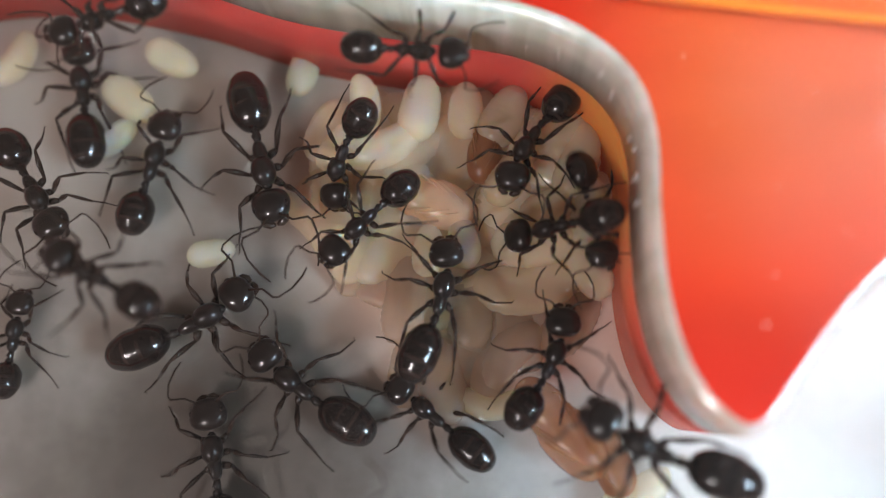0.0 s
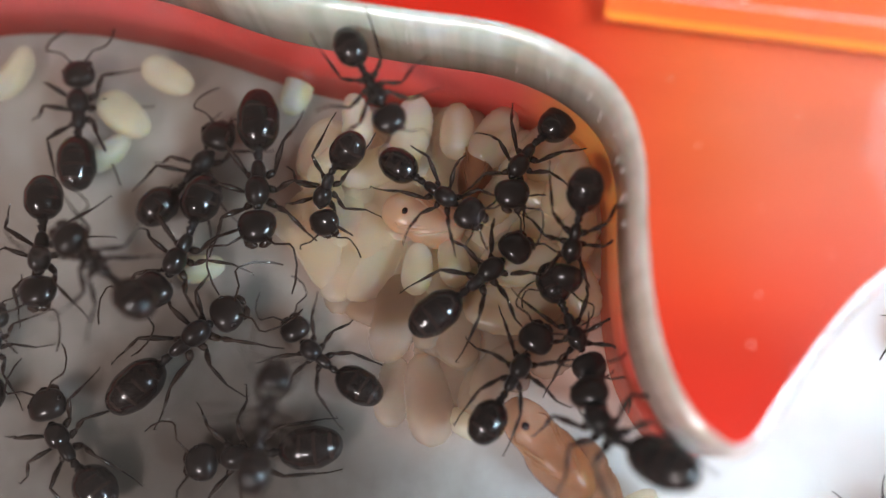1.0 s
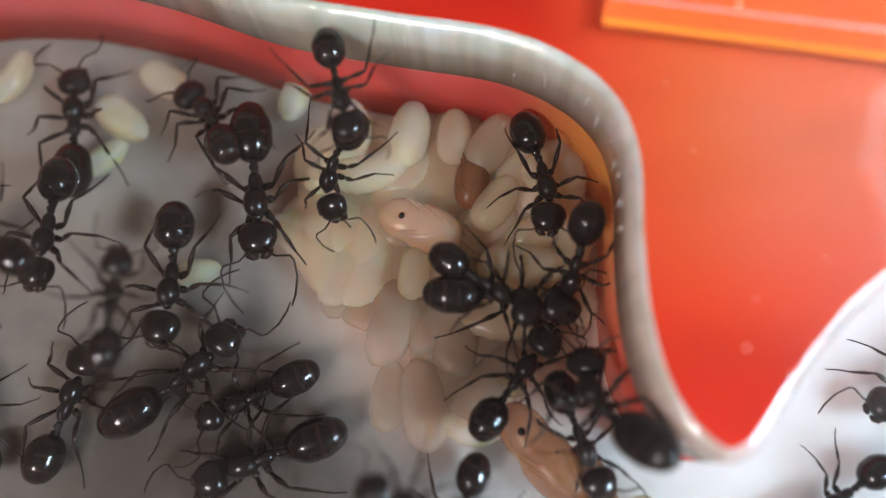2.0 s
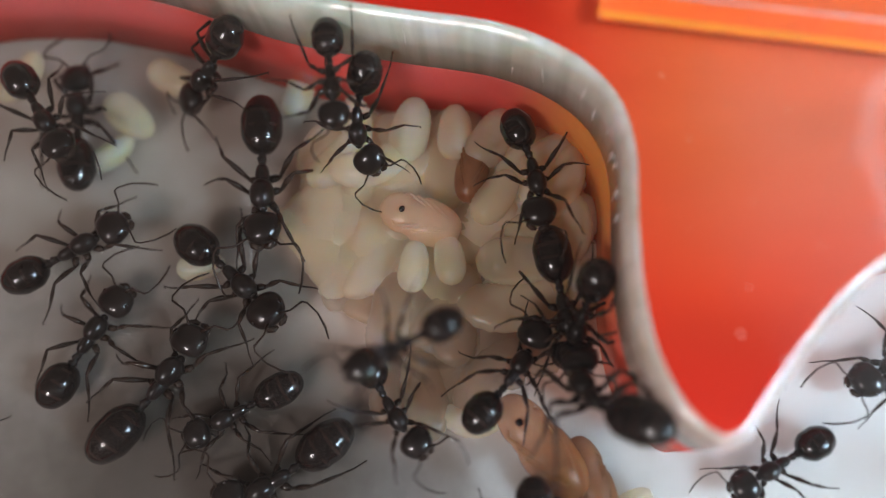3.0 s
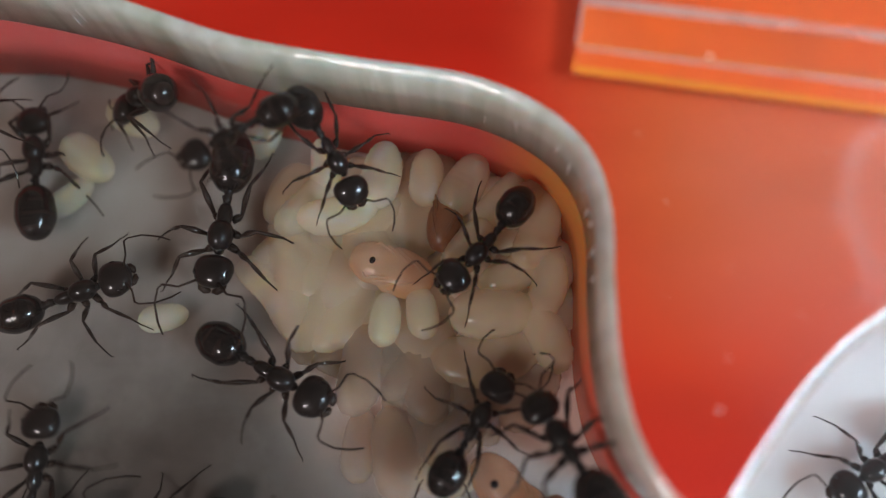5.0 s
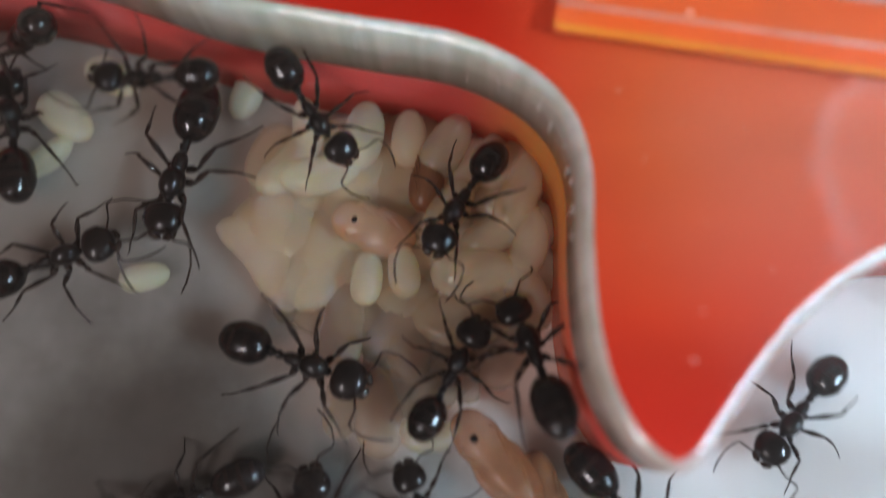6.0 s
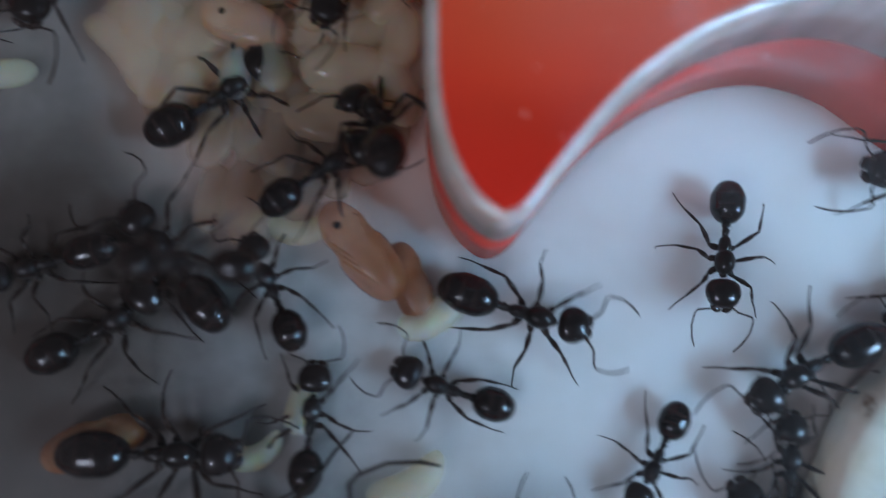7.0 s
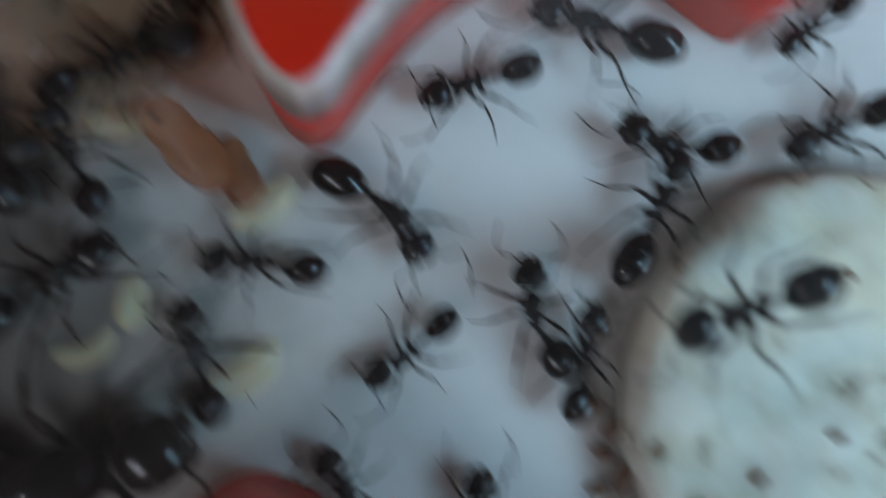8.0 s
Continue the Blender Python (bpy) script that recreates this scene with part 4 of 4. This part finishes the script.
    crawl(ants[5], [(0, -5.27, 7.49, 2.2, -136, 4, -2), (0.5, -3.95, 7.85, 2.2, -104, 33, -18), (1, -1.66, 9.53, 2.2, -36, 0, 0), (1.5, -0.71, 9.17, 2.2, -24, 0, 0), (2.8, 2.6, -3.51, 2.2, -77, 0, 0), (4, -8, -9, 0, -160, 0, 0), (5, -17, -14, 0, -160, 0, 0)])
    crawl(ants[6], [(0, 13.26, -8.93, 0, -43, 0, 0), (2.8, 14.19, -7.78, 0, -42, 0, 0), (4.7, 13.36, -5.09, 0, -46, 0, 0), (5.8, 8.55, -3.18, 0, -44, 0, 0), (6, 8.25, -3.14, 0, -49, 0, 0), (6.5, 8.02, -3.55, 0, -52, -3, 1), (7, 9.66, -3.39, 0, -16, 7, -3), (7.3, 10.45, -2.54, 0, 3, 17, -9), (7.5, 10.9, -2.51, 0, 3, 11, -6), (8, 10.93, -3.88, 0, -44, -28, 14)])
    crawl(ants[7], [(0, 1.67, 10.68, 2.6, -124, 20, -9), (0.5, 1.53, 11.01, 2.6, -132, 27, -13), (1, 1.86, 10.8, 2.6, -123, 36, -15), (1.5, 2.58, 10.45, 2.6, -87, 4, -2), (2.8, 2.97, 9.9, 2.6, -76, -26, 13), (3, 2.53, 10.05, 2.6, -78, -17, 9), (3.5, 1.66, 9.86, 2.6, -114, -8, 4), (4, 1.89, 9.4, 2.6, -113, -5, 3), (4.5, 1.6, 9.14, 2.6, -127, -9, 4), (5.8, 1.31, 9.17, 2.6, -132, -2, 1), (6, 1.23, 9.27, 2.6, -122, 8, -4), (6.5, 2.18, 8.92, 2.6, -117, 0, 0), (7, 2.18, 9.99, 2.6, -120, 0, 0)])
    crawl(ants[8], [(0, 3.07, 6.99, 3, -177, 0, 0, 36), (0.5, 3.06, 7.24, 3, -157, 0, 0, 33), (1, 3.91, 7.77, 3, -102, 0, 0, 36), (1.5, 4.02, 7.43, 3, -102, 0, 0, 33), (2.8, 4.28, 4.87, 3, -109, 0, 0, 47), (3, 4.37, 4.38, 3, -109, 0, 0, 47), (3.5, 4.34, 3.67, 3, -101, 0, 0, 47), (4, 4.3, 2.5, 3, -105, 0, 0, 47), (4.5, 4.29, 1.25, 3, -92, 0, 0, 47), (5.2, -12, -9, 0, -165, 0, 0, 0), (5.8, -20, -12, 0, -165, 0, 0, 0)])
    crawl(ants[9], [(0, -1.98, 4.48, 1.8, 76, 19, -10), (0.5, -1.1, 5.3, 1.8, 74, 12, -7), (1, 0.21, 6.01, 1.8, 40, 5, -2), (1.5, 0.43, 5.53, 1.8, 37, -13, 7), (2.15, 2.03, 5.27, 1.8, -23, -6, 3), (2.8, 3.63, 5, 1.8, -83, 0, 0), (3, 3.68, 4.32, 1.8, -80, 0, 0), (3.5, 3.64, 3.37, 1.8, -72, 0, 0), (4, 4.43, 1.3, 1.8, -80, 0, 0), (4.5, 4.21, -2.17, 1.8, -84, 0, 0), (5.2, -9, -10, 0, -165, 0, 0), (5.8, -18, -16, 0, -150, 0, 0)])
    crawl(ants[10], [(0, 2.39, 1.8, 1.7, 64, 19, -10), (0.5, 1.62, 1.99, 1.7, 64, 6, -3), (1, 1.47, 2.05, 1.7, 59, 2, -1), (1.5, 1.82, 2.12, 1.7, 52, -1, 0), (2.8, 1.81, 2.38, 1.7, 57, 2, -1), (3, 1.72, 2.07, 1.7, 56, 14, -7), (3.5, 1.56, 2.19, 1.7, 54, -2, 1), (4, 1.34, 2.31, 1.7, 52, -2, 1), (4.5, 1.3, 2.28, 1.7, 53, -3, 2), (5.8, 0.91, 2.62, 1.7, 67, 4, -2), (6, 1.04, 2.72, 1.7, 61, 0, 0), (6.5, 1.53, 2.27, 1.7, 45, -6, 3), (7, 1.42, 2.32, 1.7, 33, -8, 4), (7.3, 1.23, 1.97, 1.7, 29, -18, 5), (7.5, 1.52, 1.87, 1.7, 22, -11, 4), (8, 0.43, 2.19, 1.7, 25, 0, 0)])
    crawl(ants[11], [(0, 5.37, -1.37, 4.4, 154, -15, 8, 0), (0.5, 4.82, -0.34, 4.4, 126, -20, 10, 18), (1, 4.95, -0.62, 4.4, 127, -40, 17, 45), (1.5, 4.78, -0.01, 4.4, 120, -40, 17, 39), (2.8, 4.51, 0.69, 4.4, 113, -40, 23, 47), (3, 4.47, 0.29, 4.4, 115, -40, 29, 47), (3.5, 4.65, 0.06, 4.4, 119, -40, 22, 42), (4, 4.61, -0.03, 4.4, 116, 0, 0, 47), (4.5, 4.74, 0.12, 4.4, 121, 0, 0, 47), (5.8, 4.25, 2.78, 2.4, 111, 7, -3, 13), (6, 4.19, 3.04, 2.4, 108, 8, -3, 25), (6.5, 4.09, 3.54, 2.4, 108, 31, -11, 36), (7, 3.68, 3.72, 2.4, 117, 40, -16, 38), (7.3, 3.39, 3.9, 2.4, 113, 0, 0, 36), (7.5, 3.67, 3.62, 2.4, 110, 0, 0, 46), (8, 3.47, 3.03, 2.4, 103, 0, 0, 47)])
    crawl(ants[12], [(0, 4.28, 7.7, 1.5, -79, 0, 0), (0.5, 4.11, 3.57, 1.5, -95, 0, 0), (1, 3.82, 3.83, 1.5, -69, 0, 0), (1.5, 4.06, 2.81, 1.5, -67, 0, 0), (2.8, 4.3, -4.56, 0, -72, 0, 0), (4.3, 3.76, -5.04, 0, -6, 0, 0), (5.8, 3.22, -5.52, 0, 60, 0, 0), (6, 1.89, -6.2, 0, 53, 0, 0), (6.5, 1.31, -6.35, 0, 60, 6, -3), (7, 0.84, -7.59, 0, 86, 0, 0), (7.3, 0.61, -7.69, 0, 91, -3, 2), (7.5, 1.18, -7.46, 0, 101, 8, -4), (8, 2.83, -9.34, 0, 104, -2, 1)])
    crawl(ants[13], [(0, -8.35, 0.94, 0, 143, -14, 6), (0.5, -8.77, -0.41, 0, 156, -12, 6), (1, -9.69, -1.26, 0, 188, 0, 0), (1.5, -9.6, -0.97, 0, 190, 0, 0), (2.8, -8.38, -2.36, 0, 218, 16, -3), (3, -8.35, -2.55, 0, 214, -36, 4), (3.5, -8.86, -2.75, 0, 215, 0, 0), (4, -8.71, -3.69, 0, 216, 0, 0), (4.5, -8.96, -3.91, 0, 222, 0, 0), (5.15, -6.35, -3.52, 0, 165, 0, 0), (5.8, -3.74, -3.13, 0, 109, 0, 0), (6, -4.12, -3.57, 0, 107, 0, 0), (6.5, -3.95, -3.17, 0, 107, 5, -2), (7, -5.28, -0.94, 0, 131, 6, -3), (7.3, -5.03, -0.57, 0, 115, -8, 5), (7.5, -5.2, -0.53, 0, 115, -11, 6), (8, -5.49, 0.23, 0, 115, 0, 0)])
    crawl(ants[14], [(0, -2.64, -0.22, 0, 141, 2, -1), (0.5, -5.02, 0.6, 0, 142, -2, 1), (1, -7, 2.93, 0, 140, -19, 9), (1.5, -9.17, 2.33, 0, 175, -8, 4), (2.8, -10.13, 0.04, 0, 215, 1, -0), (3, -10.38, 0.17, 0, 209, 0, -0), (3.5, -11.02, -0.5, 0, 205, 7, -3), (4, -11.57, -2.14, 0, 202, 0, 0), (4.5, -12.71, -2.45, 0, 202, 0, 0), (5.8, -9.79, -1.64, 0, 199, 0, 0), (6, -9.82, -2.42, 0, 203, 0, 0), (6.5, -10.13, -1.98, 0, 201, -2, 1), (7, -10.59, -1.59, 0, 197, 0, 0), (7.3, -10.42, -1.06, 0, 200, 0, 0), (7.5, -10.43, -0.95, 0, 200, 0, 0)])
    crawl(ants[15], [(0, -11.72, -2.07, 0, 101, 0, 0), (0.5, -13.88, -2.48, 0, 123, 0, -0), (1, -17.76, -0.85, 0, 128, -21, 10), (1.5, -17.8, 0.52, 0, 99, 0, 0), (2.8, -16.88, 2.87, 0, 62, 2, -1), (3, -17.11, 3.52, 0, 61, -4, 2), (3.5, -17.38, 2.22, 0, 41, 0, 0), (4, -16.26, 2.86, 0, 9, 0, 0), (4.25, -17.58, 2.84, 0, 78, 0, 0), (4.5, -18.9, 2.82, 0, 146, 0, 0), (5.15, -16.63, -0.37, 0, 71, 0, 0), (5.8, -14.35, -3.57, 0, -3, 0, 0), (6, -11.78, -4.65, 0, -11, 0, 0), (6.5, -7.27, -5.06, 0, -13, 7, -3), (7, -7.41, -3.96, 0, 34, 17, -9), (7.3, -6.4, -2.73, 0, 41, 0, 0), (7.5, -5.87, -2.15, 0, 50, 0, 0), (8, -6.39, -1.68, 0, 51, 0, 0)])
    crawl(ants[16], [(0, -12.62, 3.69, 0.3, 29, 16, -8), (0.5, -12.59, 3.47, 0.3, 33, -2, 1), (1, -12.51, 3.51, 0.3, 40, -10, 5), (1.5, -11.94, 3.09, 0.3, 31, 0, 0), (2.8, -13.02, 1.5, 0.3, 60, 26, -12), (3, -13.28, 1.58, 0.3, 56, 12, -6), (3.5, -14.07, 0.27, 0.3, 38, 14, -5), (4, -14.24, 0.93, 0.3, 28, 0, 0), (4.5, -17.44, -1.54, 0.3, 32, 0, 0), (5.8, -11.64, -5.8, 0.3, 21, 0, 0), (6.5, -6.6, -10.42, 0.3, 4, 0, 0), (7, -4.56, -8.95, 0.3, 0, 0, 0), (7.3, -4.18, -8.93, 0.3, -10, -5, 3), (7.5, -3.59, -8.41, 0.3, 3, 18, -9), (8, -2.45, -6.14, 0.3, 31, 0, 0)])
    crawl(ants[17], [(0, -28.18, 4.45, 1, 43, 0, 0), (1.5, -27.31, 6.83, 1, 46, 0, 0), (2.8, -17.83, 7.09, 1, 33, -1, 1), (3, -17.88, 7.3, 1, 31, 2, -1), (3.5, -18.06, 7.1, 1, 6, 0, 0), (4, -16.47, 7, 1, 14, 0, 0), (4.5, -16.15, 7.73, 1, 21, -3, 2), (5.8, -15.83, 7.42, 1, 20, 8, -4), (6, -15.87, 7.4, 1, 21, -4, 2), (6.5, -15.97, 8.66, 1, 17, 0, 0)])
    crawl(ants[18], [(0, -26.47, 4.42, 0.6, -50, 0, 0), (0.2, -12.78, 7.37, 0.6, -111, 0, 0), (0.5, -12.93, 7.57, 0.6, -111, -3, 2), (1, -13.22, 7.34, 0.6, -111, -22, 7), (1.5, -14.9, 6.34, 0.6, -117, -14, 7), (2.15, -12.69, 6.15, 0.6, -79, -8, 4), (2.8, -10.49, 5.97, 0.6, -40, -1, 1), (3, -10.41, 5.93, 0.6, -41, -7, 4), (3.5, -10.06, 5.72, 0.6, -44, -6, 3), (4, -9.88, 5.99, 0.6, -46, -26, 14), (4.5, -9.27, 5.29, 0.6, -40, -8, 4), (5.8, -4.71, 3.13, 0.6, -18, 5, -2), (6, -5.11, 3.02, 0.6, -19, -1, 0), (6.5, -4.55, 3.89, 0.6, 11, 17, -8), (7, -3.02, 5.71, 0.6, 37, 11, -5), (7.3, -1.72, 7.01, 0.6, 18, 0, 0), (7.5, -0.91, 7.08, 0.6, 33, 0, 0), (8, -1.71, 7.88, 0.6, 31, 0, 0)])
    crawl(ants[19], [(0, 2.95, -8.38, 0.5, -109, 0, 0), (1.5, 1.66, -6.69, 0.5, -112, 0, 0), (2.8, -4.16, 0.77, 0.5, -84, -12, 7), (3, -3.33, 0.4, 0.5, -55, 12, -7), (3.5, -1.87, -1.83, 0.5, 11, 0, 0), (4, -1.46, -2.65, 0.5, 10, 0, 0), (4.5, -0.06, -3.92, 0.5, 59, 0, 0), (5.8, 0, -2.57, 0.5, 113, 0, 0), (6, -0.1, -2.86, 0.5, 115, 0, 0), (6.5, -0.43, -2.15, 0.5, 111, -11, 5), (7, -0.95, -2.23, 0.5, 116, 2, -1), (7.3, -0.77, -1.97, 0.5, 108, -5, 3), (7.5, -0.67, -1.73, 0.5, 107, -7, 4), (8, -1.74, -1.07, 0.5, 116, 0, 0)])
    crawl(ants[20], [(0, -4.41, -12.18, 0, -178, 0, 0), (4.7, 1.79, -7.56, 0, -179, 0, 0), (6, 4.03, -6.46, 0, -164, 0, 0), (6.5, 3.77, -5.99, 0, -163, 1, -0), (7, 6.18, -6.36, 0, -200, -6, 3), (7.3, 4.72, -5.47, 0, -203, -11, 6), (7.5, 3.83, -4.73, 0, -213, -1, 0), (8, 5.31, -5.78, 0, -189, 4, -2)])
    crawl(ants[21], [(0, 20.59, 4.35, 0, -144, 0, 0), (1, 20.29, 4.48, 0, -144, 0, 0), (1.5, 17.06, 2.62, 0, -143, 0, 0), (2.8, 19.41, 2.17, 0, -150, 0, 0), (3, 17.32, 2.83, 0, -151, 0, 0), (3.5, 16.55, 2.45, 0, -158, 0, 0), (4, 16.78, 2.05, 0, -143, -10, 6), (4.5, 17.7, 1.31, 0, -147, 0, 0), (5.8, 15.26, 0.7, 0, -141, 0, 0), (6, 14.96, 0.97, 0, -132, 0, 0), (6.5, 13.55, 0.25, 0, -118, -26, 9), (7, 17.91, -0.78, 0, -96, 1, -1), (7.3, 18.59, -1.62, 0, -104, -11, 6), (7.5, 18.85, -0.33, 0, -117, -15, 8), (8, 14.68, 1.59, 0, -164, 3, -1)])
    crawl(ants[22], [(0, 15.47, -5.73, 0, -150, 0, 0), (1.5, 15.09, -3.43, 0, -146, 0, 0), (2.8, 12.25, -1.34, 0, -147, 0, 0), (3, 11.96, -1.45, 0, -150, 0, 0), (3.5, 12.14, -1.22, 0, -126, 0, 0), (4, 12.65, -1.08, 0, -130, 0, 0), (4.5, 13.85, -2.8, 0, -124, 0, 0), (6, 15.82, -7.1, 0, -111, 0, 0), (6.5, 14.71, -9.06, 0, -106, 0, 0), (7, 14.68, -9.34, 0, -118, -3, 2), (7.3, 13.95, -9.96, 0, -130, -20, 10), (7.5, 13.86, -9.74, 0, -136, -19, 10), (8, 11.34, -9.83, 0, -144, -6, 3)])
    crawl(ants[23], [(7, 26.81, 2.8, 0, 178, 0, 0), (7.3, 24.77, 1.68, 0, 176, 6, -3), (7.5, 22.62, 2.78, 0, 155, -6, 3), (8, 20.1, 4.04, 0, 162, 0, 0)])
    crawl(ants[24], [(7, 20.64, -5.62, 0.3, -152, 9, -5), (7.3, 19.61, -6.14, 0.3, -165, -14, 8), (7.5, 19.87, -5.64, 0.3, -169, -33, 15), (7.75, 21.15, -4.88, 0.3, -235, -16, 8), (8, 22.43, -4.11, 0.3, -301, 0, 0)])
    crawl(ants[25], [(7, 26.57, -2.53, 0.3, -152, 0, 0), (7.3, 25.37, -3.47, 0.3, -153, 0, 0), (7.5, 25.31, -3.33, 0.3, -157, 0, 0), (8, 23.17, -1.47, 0.3, -194, -22, 13)])
    crawl(ants[26], [(7, 20.02, -9.39, 0.3, 86, 0, 0), (7.3, 19.28, -10.4, 0.3, 72, 27, -14), (7.5, 19.95, -9.31, 0.3, 73, 17, -9), (8, 18.83, -10.3, 0.3, 75, 0, 0)])
    crawl(ants[27], [(7, 19, -12.03, 0, 119, 0, 0), (7.3, 17.95, -12.13, 0, 116, 0, 0), (7.5, 17.44, -11.79, 0, 98, -18, 8), (8, 16.76, -8.41, 0, 104, -23, 16)])
    crawl(ants[28], [(7, 24.58, -4.32, 8, -176, 0, 0), (7.5, 22.65, -5.96, 8, -177, 0, 0), (8, 23.01, -8.56, 8, -164, 0, 0)], roll=180)
    crawl(ants[29], [(7.5, 31.93, -1.18, 0, -164, 0, 0), (8, 31.14, -0.91, 0, -160, 2, -1)])
    crawl(ants[30], [(7.5, 30.82, 3.36, 0, -153, 0, 0), (8, 30.63, 3.97, 0, -145, 0, 0)])
    crawl(ants[31], [(7.3, 8.17, -16.06, 0, 137, 0, 0), (7.5, 8.61, -16.22, 0, 129, 0, 0), (8, 8.66, -15.3, 0, 120, 0, 0)])
    crawl(ants[32], [(7, 9.89, -13.6, 0, 81, 0, 0), (7.3, 10.38, -14.28, 0, 82, 0, 0), (7.5, 12.41, -15.45, 0, 84, 0, 0), (8, 14.11, -16.99, 0, 91, 0, 0)])
    crawl(ants[33], [(0, -3.8, -4.83, 8, 116, 0, 0), (0.5, -5.07, -2.96, 8, 125, 0, 0), (1, -7.11, 0.22, 8, 82, 0, 0), (1.5, -8.71, 2.83, 8, 76, 0, 0), (2.8, -20.51, 7.37, 8, 120, 0, 0), (3.5, -22.19, 11.07, 8, 120, 0, 0)], roll=180)
    crawl(ants[34], [(0, -15.23, 15, 8, -162, 0, 0), (0.5, -18.48, 19.31, 8, -136, 0, 0), (1.5, -21.53, 22.3, 8, -135, 0, 0)], roll=180)
    crawl(ants[35], [(0, -19.12, 8.93, 3, -56, 0, 0), (0.5, -18.91, 9.61, 3, -58, 0, 0), (1, -18.09, 6.89, 3, -84, 0, 0), (1.5, -17.71, 6.76, 3, -113, 0, 0), (2.8, -18.84, 11.84, 3, -52, 0, 0), (3, -19.34, 12.9, 3, -53, 0, 0), (3.5, -21.2, 14.96, 3, -55, 0, 0)])
    crawl(ants[36], [(0, -14.32, 4.72, 8, 151, 0, 0), (0.5, -14.89, 5.29, 8, 154, 0, 0), (1, -13.83, 5.58, 8, 141, 0, 0), (1.5, -15.7, 6.64, 8, 141, 0, 0), (2.8, -21.06, 7.34, 8, 148, 0, 0)], roll=180)
    crawl(ants[37], [(0, -21.42, 3.18, 0, 86, 0, 0), (0.5, -21.38, 3.52, 0, 83, 0, 0), (1, -21.76, 3.14, 0, 96, 0, 0), (1.5, -20.97, 1.91, 0, 111, 0, 0), (2.8, -23.02, -0.97, 0, 112, 0, 0)])
    crawl(ants[38], [(0, -2.03, -8.4, 8, 165, 0, 0), (1.5, -1.41, -5.96, 8, 164, 0, 0), (2.8, -2.9, 2.29, 8, 197, 0, 0), (3, -2.52, 2.19, 8, 208, 0, 0), (3.5, -2.31, 0.18, 8, 177, 0, 0), (4, -2.55, -2.15, 8, 177, 0, 0)], roll=180)
    walk(queen, [(0.0, pose(-2.1 * MM, -13.7 * MM, 0, 0, 0, 12)), (8.0, pose(-2.0 * MM, -13.7 * MM, 0, 0, 0, 14))])


motions()
